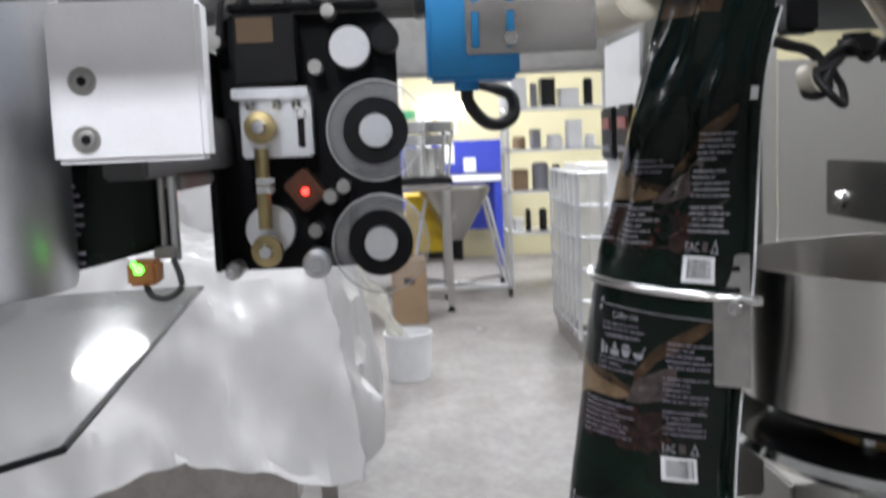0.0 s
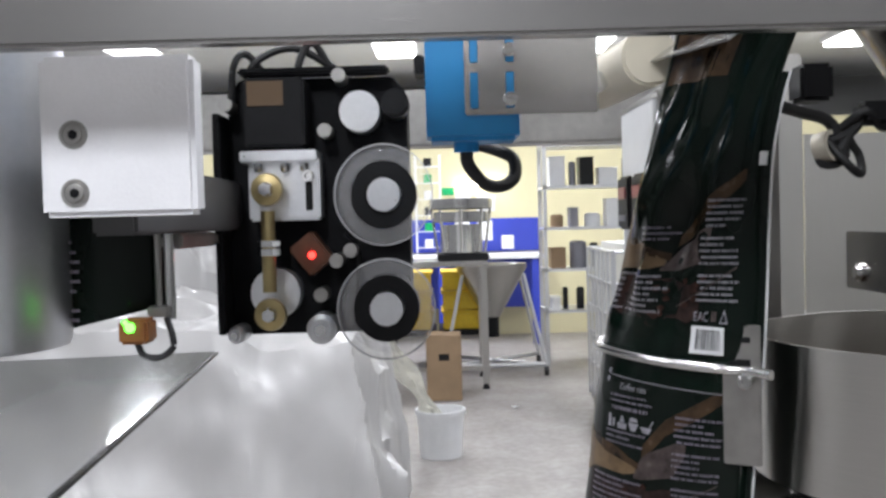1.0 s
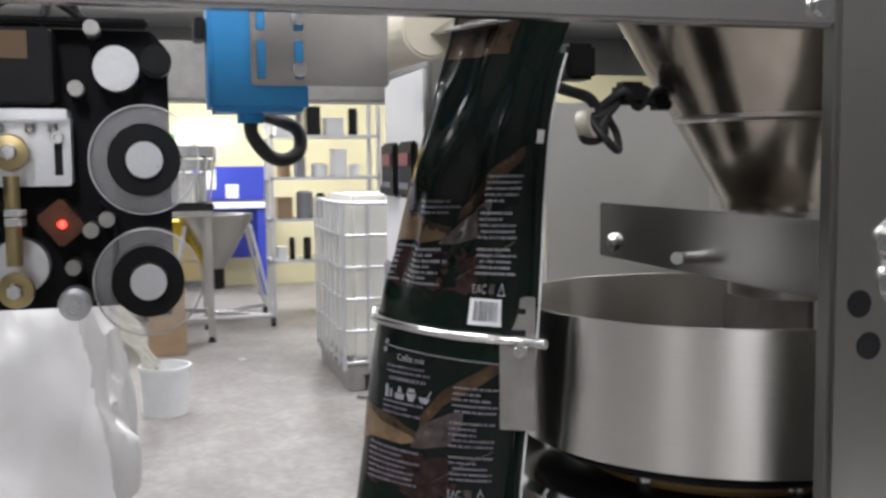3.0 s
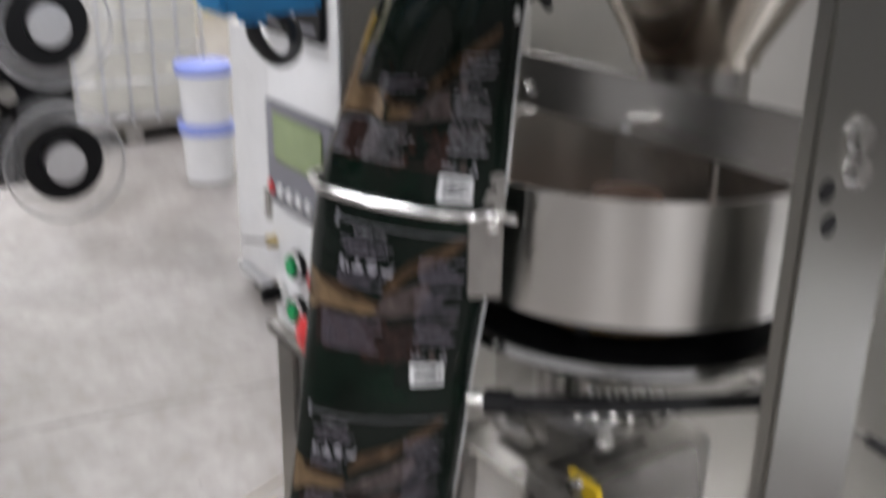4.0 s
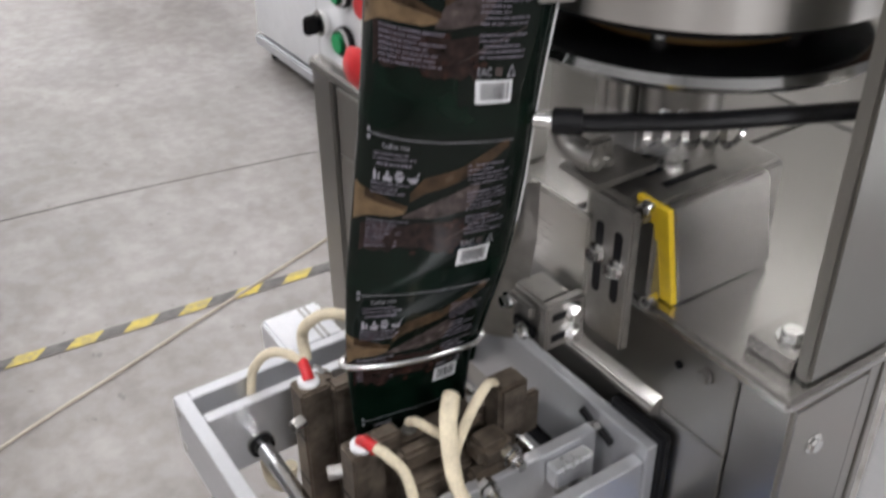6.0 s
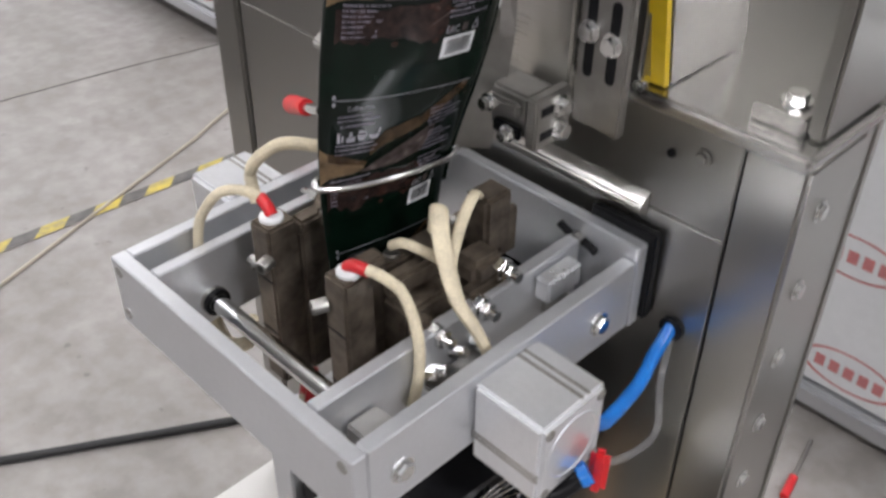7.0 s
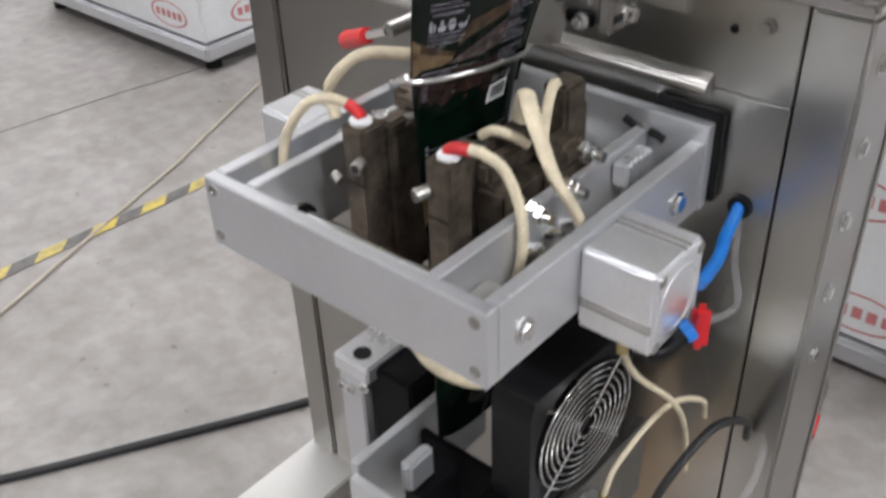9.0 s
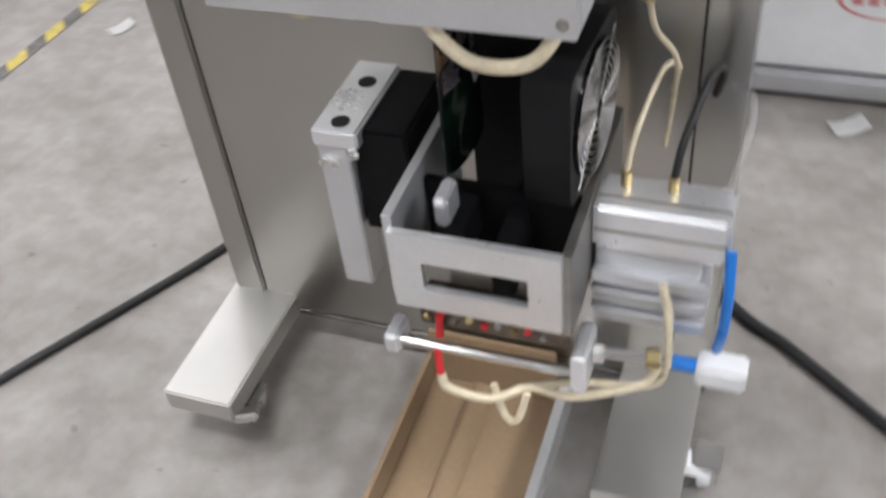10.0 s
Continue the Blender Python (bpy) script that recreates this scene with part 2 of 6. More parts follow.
def capscrew(parent, p, axis, r=0.006, h=0.005, mat=None, name="screw"):
    bm = mesh()
    a = Vector(axis).normalized()
    lathe(bm, p, a, [(0.0001, 0), (r, 0), (r, h), (r * 0.9, h * 1.1), (r * 0.55, h * 1.1), (r * 0.5, h * 0.4), (0.0001, h * 0.4)], 16)
    return part(name, bm, mat or SHINY, parent)

# ---- room ----


def room():
    bm = mesh()
    n = 40
    vs = [[bm.verts.new((-14 + 20 * i / n, -6 + 13 * j / n, FLOOR)) for j in range(n + 1)] for i in range(n + 1)]
    for i in range(n):
        for j in range(n):
            bm.faces.new((vs[i][j], vs[i + 1][j], vs[i + 1][j + 1], vs[i][j + 1]))
    tagged(part("floor", bm, CONCRETE), "worn grey concrete floor with hairline joints", "floor", kind="structure")
    for name, b in (("wall_west", (-14.2, -14, -6, 7)), ("wall_east", (6, 6.2, -6, 7)), ("wall_north", (-14.2, 6.2, 7, 7.2)), ("wall_south", (-14.2, 6.2, -6.2, -6))):
        tagged(part(name, B(*b, FLOOR, 3.5, 0), {"wall_south": SOUTHWALL, "wall_east": EASTWALL}.get(name, GREYWALL)), "grey painted workshop wall", "wall", kind="structure")
    tagged(part("ceiling", B(-14.2, 6.2, -6.2, 7.2, 3.5, 3.65, 0), WHITE), "white workshop ceiling", "ceiling", kind="structure")
    tagged(part("trim", B(-13.99, -13.95, -6, 7, FLOOR, 1.35, 0), WALLBLUE), "blue panel along the foot of the wall", "wall panel", kind="structure")
    # joints in the floor
    line = S([(x, y, FLOOR + 0.0005) for x, y in ((-2.6, -2.2), (-2.45, -1), (-2.37, 0), (-2.27, 0.7), (-2.2, 1.07), (-2.05, 2.2))], 0.0022, 6, 6)
    tagged(part("floor_joint", line, CRACK), "dark hairline joint in the concrete", "floor joint", kind="structure")


CRACK = material("joint_dirt", (0.17, 0.16, 0.15), 0.9, 0, 0.5, 6)


def ceiling_lamp(x, y, power):
    lamp = thing("ceiling_lamp", x, y, 3.38, "white fluorescent ceiling lamp, switched on", "lamp", "ceiling lamps")
    part("housing", B(x - 0.7, x + 0.7, y - 0.25, y + 0.25, 3.43, 3.5, 0.01), WHITE, lamp)
    part("diffuser", B(x - 0.66, x + 0.66, y - 0.22, y + 0.22, 3.38, 3.429, 0.008), LAMP, lamp, "glowing diffuser")
    data = bpy.data.lights.new("ceiling_lamp_light", "AREA")
    data.shape, data.size, data.size_y, data.energy, data.color = "RECTANGLE", 1.2, 0.3, power, (0.96, 0.98, 1.0)
    ob = new("ceiling_lamp_light", data)
    ob.location = place(x, y, 3.36)


def tape():
    """Hazard tape on the floor, stripe by stripe."""
    pts = smooth_path([(-1.67, -0.75, 0), (-1.62, -0.1, 0), (-1.575, 0.5, 0), (-1.54, 0.95, 0), (-1.5, 1.6, 0)], 16)
    ob = thing("hazard_tape", -1.62, 0.3, FLOOR, "worn yellow and black hazard tape stuck to the floor", "tape")
    dark = material("tape_black", (0.05, 0.05, 0.05), 0.7, 0, 0.5, 25, color2=(0.16, 0.15, 0.14))
    yel = material("tape_yellow", (0.5, 0.38, 0.05), 0.7, 0, 0.5, 34, color2=(0.25, 0.22, 0.14))
    grow, i = 0.0, 0
    step = 0.075
    total = sum((b - a).length for a, b in zip(pts, pts[1:]))

    def at(d):
        for a, b in zip(pts, pts[1:]):
            if d <= (b - a).length:
                return a.lerp(b, d / (b - a).length), (b - a).normalized()
            d -= (b - a).length
        return pts[-1], (pts[-1] - pts[-2]).normalized()
    while grow + step + 0.05 < total:
        bm = mesh()
        row = []
        for k in range(3):
            d = grow + step * k / 2
            for w, sh in ((-0.02, -0.018), (0.02, 0.018)):
                p, t = at(max(0, d + sh))
                sdir = Vector((-t.y, t.x, 0))
                row.append(bm.verts.new(Vector((p.x, p.y, FLOOR + 0.003)) + sdir * w))
        for k in range(2):
            bm.faces.new((row[2 * k], row[2 * k + 1], row[2 * k + 3], row[2 * k + 2]))
        part("stripe", bm, yel if i % 2 else dark, ob, smooth=False)
        grow += step
        i += 1


def floor_cable(name, pts, r, mat, label):
    tagged(part(name, S([(x, y, FLOOR + r) for x, y in pts], r, 10, 8), mat), label, "cable")


def corrugated_hose(pts, r):
    """Hose on the floor: a sleeve with rings."""
    h = thing("corrugated_hose", *pts[0], FLOOR, "black corrugated hose lying on the floor", "hose")
    line = smooth_path([(x, y, FLOOR + r) for x, y in pts], 24)
    part("sleeve", S(line, r * 0.8, 12, 1), RUBBER, h)
    for i in range(1, len(line) - 1):
        d = (line[i + 1] - line[i - 1]).normalized()
        part("ring", lathe(mesh(), line[i] - d * 0.002, d, [(r * 0.78, 0), (r, 0.0008), (r, 0.0032), (r * 0.78, 0.004)], 12), RUBBER, h)


# ---- machine body ----
XL, XR, YF = -0.52, 0.285, 0.02  # left, right and front of the cabinet
TOP = 1.05


def cabinet():
    c = thing("machine_cabinet", 0, 0.2, FLOOR, "brushed stainless steel cabinet of a packaging machine on flat feet", "machine")
    # front sheets between corner columns; black strips stand in for the shade in the gaps
    part("front_panel", B(XL + 0.0585, 0.2275, YF, YF + 0.02, 0.02, 0.9425, 0.001), STEEL, c)
    part("front_panel", B(XL + 0.0585, 0.2275, YF + 0.001, YF + 0.02, 0.943, TOP - 0.012, 0.001), STEEL, c)
    part("corner_column", B(XL, XL + 0.055, YF - 0.004, YF + 0.06, 0.02, TOP, 0.004), STEEL, c)
    part("corner_column", B(0.2305, XR, YF - 0.003, YF + 0.09, 0.02, TOP - 0.01, 0.004), STEEL, c)
    part("gap_shade", B(XL + 0.05, XL + 0.066, YF + 0.005, YF + 0.03, 0.02, TOP, 0), BLACK, c)
    part("gap_shade", B(0.224, 0.236, YF + 0.004, YF + 0.03, 0.02, TOP - 0.02, 0), BLACK, c)
    part("side_panel", B(XR - 0.012, XR - 0.002, YF + 0.09, 0.125, 0.02, TOP - 0.01, 0.001), STEEL, c)
    part("side_panel", B(XL, XL + 0.01, YF + 0.06, 0.125, 0.02, TOP, 0.001), STEEL, c)
    part("back_panel", B(XL, XR, 0.1255, 0.135, 0.02, TOP - 0.01, 0.001), STEEL, c)
    part("bottom_lip", B(XL, XR, YF - 0.003, YF + 0.02, 0.008, 0.019, 0.001), STEEL_H, c)
    # deck with a rolled lip
    part("deck", B(-0.02, XR + 0.004, YF - 0.018, 0.55, TOP - 0.006, TOP + 0.008, 0.004), STEEL_H, c)
    bm = mesh()
    prof = [(YF, 0.957), (YF - 0.004, 0.9555), (YF - 0.013, 0.9485), (YF - 0.0145, 0.942), (YF - 0.001, 0.933)]
    ends = [[bm.verts.new((x, y, z)) for y, z in prof] for x in (-0.3, 0.152)]
    for i in range(len(prof) - 1):
        bm.faces.new((ends[0][i], ends[1][i], ends[1][i + 1], ends[0][i + 1]))
    bm.faces.new(ends[0])
    bm.faces.new(ends[1][::-1])
    bmesh.ops.bevel(bm, geom=[e for e in bm.edges if abs(e.verts[0].co.x - e.verts[1].co.x) > 0.1], offset=0.002, segments=2, affect="EDGES")
    part("ledge", bm, SHEEN, c, "bright sloping steel ledge behind the jaws")
    part("deck", B(XL, -0.021, YF - 0.002, 0.55, TOP, TOP + 0.01, 0.002), STEEL_H, c)
    for z in (1.012,):
        hexbolt(c, (0.195, YF, z), (0, -1, 0), 0.0058, 0.007, STEEL_DULL)
    part("hole", R((0.165, YF - 0.001, 1.003), (0.165, YF + 0.004, 1.003), 0.004, 12), BLACK, c)
    for z in (0.991, 0.911, 0.833, 0.75, 0.67):
        hexbolt(c, (XR, 0.05, z), (1, 0, 0), 0.007, 0.006)
    # feet
    for x0, x1 in ((-0.527, -0.407), (0.16, 0.279)):
        part("foot", B(x0, x1, -0.227, 0.14, 0.008, 0.05, 0.003), SATIN_FOOT, c, "flat stainless steel foot")
    for x, y, a in ((-0.415, -0.17, 25), (0.305, -0.1, -70)):
        w = part("castor", R((x - 0.01, y, -0.024), (x + 0.01, y, -0.024), 0.026, 20, bevel=0.003), PLASTIC_W if a < 0 else RUBBER, c)
        bm = mesh()
        box(bm, x - 0.022, x + 0.022, y - 0.02, y + 0.03, -0.002, 0.0078, 0.002)
        box(bm, x - 0.02, x - 0.015, y - 0.02, y + 0.02, -0.03, 0.004, 0.002)
        box(bm, x + 0.015, x + 0.02, y - 0.02, y + 0.02, -0.03, 0.004, 0.002)
        part("fork", bm, SHINY, w)
        part("brake_pedal", B(-0.022, 0.022, -0.062, 0.0, -0.008, 0.008, 0.005, Matrix.Translation((x, y, -0.012)) @ pose(0, 0, 0, -25, 0, a)), PLASTIC_W if a < 0 else SHINY, w)
    return c


def control_box():
    y = 0.0
    x0, x1, z0, z1 = -0.545, -0.335, 1.055, 1.6
    # drawn larger and farther back, then brought forward to its place
    near = Matrix.Translation((0.7, -0.487, 1.611)) @ Matrix.Scale(0.793, 4) @ Matrix.Translation((-0.65, 0.487, -1.603))

    def cpart(name, bm, mat, parent, label=""):
        bmesh.ops.transform(bm, matrix=near, verts=bm.verts)
        return part(name, bm, mat, parent, label)
    c = thing("control_box", -0.22, 0.0, TOP + 0.01, "control box with display, keys and push buttons on a white panel", "control panel")
    cpart("case", B(x0, x1, y, 0.13, z0, z1, 0.004), STEEL, c)
    cpart("face", B(x0 + 0.012, x1 - 0.008, y - 0.004, y, z0 + 0.015, z1 - 0.01, 0.002), WHITE, c, "white painted face")
    cpart("lip", B(x0 - 0.004, x1 + 0.003, y - 0.014, y + 0.003, z0 - 0.012, z0 + 0.004, 0.003), STEEL_H, c)
    k = cpart("keypad", B(-0.53, -0.35, y - 0.009, y - 0.0035, 1.232, 1.362, 0.004), GREY_P, c, "grey keypad with display")
    cpart("display", B(-0.505, -0.375, y - 0.011, y - 0.0085, 1.29, 1.35, 0.002), LCD, k)
    for i in range(7):
        x = -0.517 + i * 0.0255
        cpart("key", R((x, y - 0.012, 1.252), (x, y - 0.0085, 1.252), 0.0085, 16, bevel=0.001), RED if i == 0 else GREEN if i == 6 else PLASTIC_W, k)
    cpart("button_plate", B(-0.528, -0.352, y - 0.006, y - 0.0035, 1.068, 1.222, 0.001), PLASTIC_W, c)
    for x, z, m, r in ((-0.45, 1.168, GREEN, 0.015), (-0.39, 1.168, RED, 0.015), (-0.45, 1.108, GREEN, 0.015)):
        b = cpart("push_button", R((x, y - 0.006, z), (x, y - 0.013, z), r * 1.25, 24, bevel=0.001), BLACK, c)
        cpart("bezel", R((x, y - 0.013, z), (x, y - 0.018, z), r * 1.12, 24, bevel=0.001), SHINY, b)
        cpart("cap", R((x, y - 0.018, z), (x, y - 0.022, z), r * 0.9, 24, bevel=0.002), m, b)
    b = cpart("stop_button", R((-0.395, y - 0.006, 1.098), (-0.395, y - 0.021, 1.098), 0.016, 24), BLACK, c)
    cpart("mushroom_cap", lathe(mesh(), (-0.395, y - 0.019, 1.098), (0, -1, 0), [(0.014, 0), (0.024, 0.003), (0.025, 0.009), (0.018, 0.015), (0.0005, 0.017)], 28), RED, b)
    s = cpart("selector_switch", R((-0.505, y - 0.006, 1.115), (-0.505, y - 0.016, 1.115), 0.016, 24, bevel=0.001), SHINY, c)
    cpart("knob", B(-0.5095, -0.5005, y - 0.036, y - 0.0155, 1.103, 1.127, 0.003), BLACK, s)
    t = cpart("toggle_switch", R((-0.522, y - 0.006, 1.178), (-0.522, y - 0.018, 1.178), 0.008, 6), BRASS, c)
    cpart("lever", R((-0.522, y - 0.016, 1.178), (-0.54, y - 0.045, 1.182), 0.003, 10), SHINY, t)
    for x in (-0.525, -0.435):
        g = cpart("temperature_controller", B(x, x + 0.068, y - 0.012, y - 0.0035, 1.445, 1.51, 0.003), BLACK, c)
        cpart("display", B(x + 0.01, x + 0.056, y - 0.0135, y - 0.0118, 1.482, 1.497, 0.001), material("dim_red_digits", (0.25, 0.02, 0.03), 0.3), g)
        cpart("keys", B(x + 0.01, x + 0.056, y - 0.0135, y - 0.0118, 1.455, 1.463, 0.001), GREY_P, g)
    part("pedestal", B(-0.25, -0.12, 0.042, 0.1, TOP + 0.0105, 1.17, 0.003), STEEL, c)
    cpart("hinge", R((x0 - 0.004, y - 0.002, 1.2), (x0 - 0.004, y - 0.002, 1.24), 0.005, 10), SHINY, c)


def post():
    p = thing("support_post", 0.27, 0.08, TOP, "upright stainless steel post carrying the top beam", "post")
    part("shaft", B(0.268, 0.283, 0.028, 0.128, TOP + 0.008, 1.66, 0.003), STEEL_POST, p)
    part("foot_plate", B(0.222, 0.267, 0.026, 0.12, TOP + 0.008, TOP + 0.022, 0.002), STEEL_H, p)
    hexbolt(p, (0.246, 0.05, TOP + 0.022), (0, 0, 1), 0.009, 0.008)
    for y, z in ((0.046, 1.437), (0.053, 1.413)):
        part("hole", R((0.28, y, z), (0.2837, y, z), 0.0078, 24), BLACK, p)
    for y, z in ((0.068, 1.471), (0.07, 1.448)):
        hexbolt(p, (0.283, y, z), (1, 0, 0), 0.0095, 0.009)
    b = thing("top_beam", 0.27, -0.2, 1.59, "brushed stainless steel beam carried by the post", "beam")
    part("beam", B(0.268, 0.283, -0.72, 0.027, 1.588, 1.66, 0.002), STEEL_H, b)
    hexbolt(b, (0.283, 0.015, 1.578 + 0.02), (1, 0, 0), 0.005, 0.004)


# ---- film ----
# height of the section, its left and right points (x, y), its bulge towards the front
FILM_SECTIONS = [
    (1.67, (0.085, -0.115), (0.14, -0.035), 0.010),
    (1.61, (0.058, -0.122), (0.122, -0.06), 0.014),
    (1.565, (0.04, -0.127), (0.116, -0.073), 0.018),
    (1.52, (0.02, -0.135), (0.113, -0.077), 0.022),
    (1.47, (0.0, -0.141), (0.111, -0.078), 0.026),
    (1.40, (-0.026, -0.156), (0.108, -0.08), 0.030),
    (1.33, (-0.02, -0.167), (0.097, -0.084), 0.031),
    (1.25, (-0.008, -0.183), (0.08, -0.084), 0.030),
    (1.16, (-0.006, -0.197), (0.058, -0.077), 0.026),
    (1.08, (-0.007, -0.209), (0.04, -0.078), 0.018),
    (0.99, (-0.012, -0.213), (0.014, -0.09), 0.010),
    (0.93, (-0.010, -0.21), (0.0, -0.09), 0.005),
    (0.80, (-0.008, -0.205), (-0.004, -0.095), 0.003),
    (0.55, (-0.01, -0.2), (-0.002, -0.1), 0.012),
]
SEC = np.array([(z, *a, *b, c) for z, a, b, c in FILM_SECTIONS])[::-1]


def film_point(z, u, out=0.0):
    """A point of the film: u from 0 (its left) to 1 (its right) on the front, 1 to 2 on the back."""
    lx, ly, rx, ry, b = (np.interp(z, SEC[:, 0], SEC[:, k]) for k in range(1, 6))
    # soften the breaks between sections
    h = 0.035
    lx, ly, rx, ry, b = (np.mean([np.interp(z + d, SEC[:, 0], SEC[:, k]) for d in (-h, -h / 2, 0, h / 2, h)]) for k in range(1, 6))
    c = Vector(((lx + rx) / 2, (ly + ry) / 2, z))
    d = Vector(((rx - lx) / 2, (ry - ly) / 2, 0))
    n = Vector((d.y, -d.x, 0)).normalized()
    a = math.pi * (1 - u)
    w = min(1, max(0, (z - 1.38) / 0.08))
    wob = 0.0012 * math.sin(37 * z + 5 * u) + 0.0008 * math.sin(91 * z - 9 * u)
    wob += w * (0.0035 * math.sin(18 * u + 30 * z) + 0.0025 * math.sin(31 * u - 22 * z + 1) + 0.003 * noise.noise(Vector((u * 5, z * 22, 0.3))) + 0.011 * (0.35 - abs(noise.noise(Vector((u * 2.6 + z * 5, z * 9 - u * 1.5, 2.7))))) + 0.004 * (0.3 - abs(noise.noise(Vector((u * 6 + z * 14, z * 17, 5.1))))))
    wob += 0.0022 * noise.noise(Vector((u * 3.1, z * 13, 8.2)))
    return c + d * math.cos(a) * (1 + out / d.length) + n * ((b + out) * math.sin(a) + wob * math.sin(a))


# pouch, bag, cup and bowl
ICONS = (([(0, 0), (0.45, 0), (0.4, 1), (0.05, 1)], [(0.6, 0.05), (0.85, 0.05), (0.85, 0.7), (0.6, 0.7)]),
         ([(0.05, 0), (0.95, 0), (1, 0.45), (0, 0.45)], [(0.25, 0.5), (0.75, 0.5), (0.6, 1), (0.4, 1)]),
         ([(0.3, 0.0), (0.7, 0.0), (1, 0.6), (0, 0.6)], [(0.1, 0.7), (0.9, 0.7), (0.75, 1), (0.25, 1)]),
         ([(0.3, 0), (0.8, 0), (1.05, 0.45), (0, 0.45)], [(0.75, 0.5), (0.9, 0.5), (1.15, 1), (1.05, 1)]))


def film_tube():
    f = thing("film_tube", 0.03, -0.13, 0.8, "black and dark green printed glossy film formed into a tube", "packaging film")
    bm = mesh()
    nz, nu = 200, 80
    rows = [[bm.verts.new(film_point(0.56 + 1.1 * i / nz, 2 * k / nu)) for k in range(nu)] for i in range(nz + 1)]
    for a, b in zip(rows, rows[1:]):
        for k in range(nu):
            bm.faces.new((a[k], a[(k + 1) % nu], b[(k + 1) % nu], b[k]))
    part("sheet", bm, FILM, f)

    def patch(name, z0, z1, u0, u1, mat, out=0.0005, parent=f, label="", skew=0.0, nz=4, nu=5):
        bm = mesh()
        g = [[bm.verts.new(film_point(z0 + (z1 - z0) * i / nz + skew * k / nu, u0 + (u1 - u0) * k / nu, out)) for k in range(nu + 1)] for i in range(nz + 1)]
        for i in range(nz):
            for k in range(nu):
                bm.faces.new((g[i][k], g[i][k + 1], g[i + 1][k + 1], g[i + 1][k]))
        return part(name, bm, mat, parent, label)

    def lines(name, rows, mat, out=0.0006):
        """Bars of small print on the film, joined."""
        bm = mesh()
        for z, h, u0, u1 in rows:
            u = u0
            while u < u1 - 0.004:
                w = min(random.uniform(0.003, 0.0075), u1 - u)
                n = 1
                a = [[bm.verts.new(film_point(z + h * i, u + w * k / n, out)) for k in range(n + 1)] for i in (0, 1)]
                for k in range(n):
                    bm.faces.new((a[0][k], a[0][k + 1], a[1][k + 1], a[1][k]))
                u += w + random.choice((0.0018, 0.0018, 0.0022, 0.0022, 0.007))
        return part(name, bm, mat, f)

    def icon(name, z, u, shapes):
        """A small white drawing, each shape a polygon in a unit square."""
        bm = mesh()
        for shape in shapes:
            bm.faces.new([bm.verts.new(film_point(z + 0.0095 * b, u + 0.045 * a, 0.0007)) for a, b in shape])
        return part(name, bm, INK_W, f, smooth=False)

    def polygon(name, pts, zb, mat, out):
        """A printed shape: (u, height over zb) corners of its upper and lower edges, strip by strip."""
        bm = mesh()
        n = 14
        us = [pts[0][0] + (pts[-1][0] - pts[0][0]) * i / n for i in range(n + 1)]
        rows = [[bm.verts.new(film_point(zb + np.interp(u, [p[0] for p in pts], [p[k] for p in pts]), u, out)) for u in us] for k in (1, 2)]
        for i in range(n):
            bm.faces.new((rows[1][i], rows[1][i + 1], rows[0][i + 1], rows[0][i]))
        return part(name, bm, mat, f)

    # each bag: foot of its bar code, left edge of the bar code and of the pictograms, left limit of the print
    for zb, k, ui, ul in ((0.64, 0.6, 0.2, 0.08), (0.792, 0.6, 0.2, 0.08), (0.944, 0.6, 0.2, 0.1), (1.096, 0.59, 0.22, 0.13), (1.254, 0.62, 0.345, 0.19), (1.404, 0.66, 0.37, 0.12)):
        code = patch("bar_code", zb, zb + 0.019, k, k + 0.145, PLASTIC_W, 0.0006, label="white bar code label")
        bm = mesh()
        u = k + 0.018
        while u < k + 0.127:
            w = random.choice((0.002, 0.003, 0.005))
            vs = [bm.verts.new(film_point(zz, uu, 0.001)) for zz, uu in ((zb + 0.003, u), (zb + 0.003, u + w), (zb + 0.017, u + w), (zb + 0.017, u))]
            bm.faces.new(vs)
            u += w + random.choice((0.0025, 0.004))
        tagged(part("bar_pattern", bm, BLACK, code, smooth=False), kind="stuff")
        film_text(f, "EAC", zb + 0.0225, k + 0.004, 0.0065, 0.055)
        # recycling triangle
        bm = mesh()
        tri = [(zb + 0.0215, k + 0.118), (zb + 0.0215, k + 0.158), (zb + 0.031, k + 0.138)]
        mid = (sum(a for a, _ in tri) / 3, sum(b for _, b in tri) / 3)
        o = [bm.verts.new(film_point(a, b, 0.0008)) for a, b in tri]
        i_ = [bm.verts.new(film_point(a + (mid[0] - a) * 0.35, b + (mid[1] - b) * 0.35, 0.0008)) for a, b in tri]
        for q in range(3):
            bm.faces.new((o[q], o[(q + 1) % 3], i_[(q + 1) % 3], i_[q]))
        part("recycling_mark", bm, INK_W, f, smooth=False)
        patch("faint_mark", zb + 0.0225, zb + 0.0295, k + 0.072, k + 0.1, INK_BEIGE, 0.0006, nz=1, nu=2)
        # dark green field at the foot and behind the picture
        patch("green_field", zb - 0.026, zb - 0.002, 0.02, 0.98, INK_GREEN, 0.0003, nz=5, nu=24)
        patch("green_field", zb - 0.0018, zb + 0.022, ul + 0.03, k - 0.06, INK_GREEN, 0.0003, nz=5, nu=14)
        # photograph: beans, a hand-cut board of wood, a wooden scoop with pale grounds
        polygon("bean_picture", [(ul + 0.02 + 0.03 * i, 0.05 + random.uniform(-0.004, 0.004), 0.022 + random.uniform(-0.008, 0.006)) for i in range(int((k + 0.04 - ul) / 0.03))], zb, INK_BEANS, 0.0003)
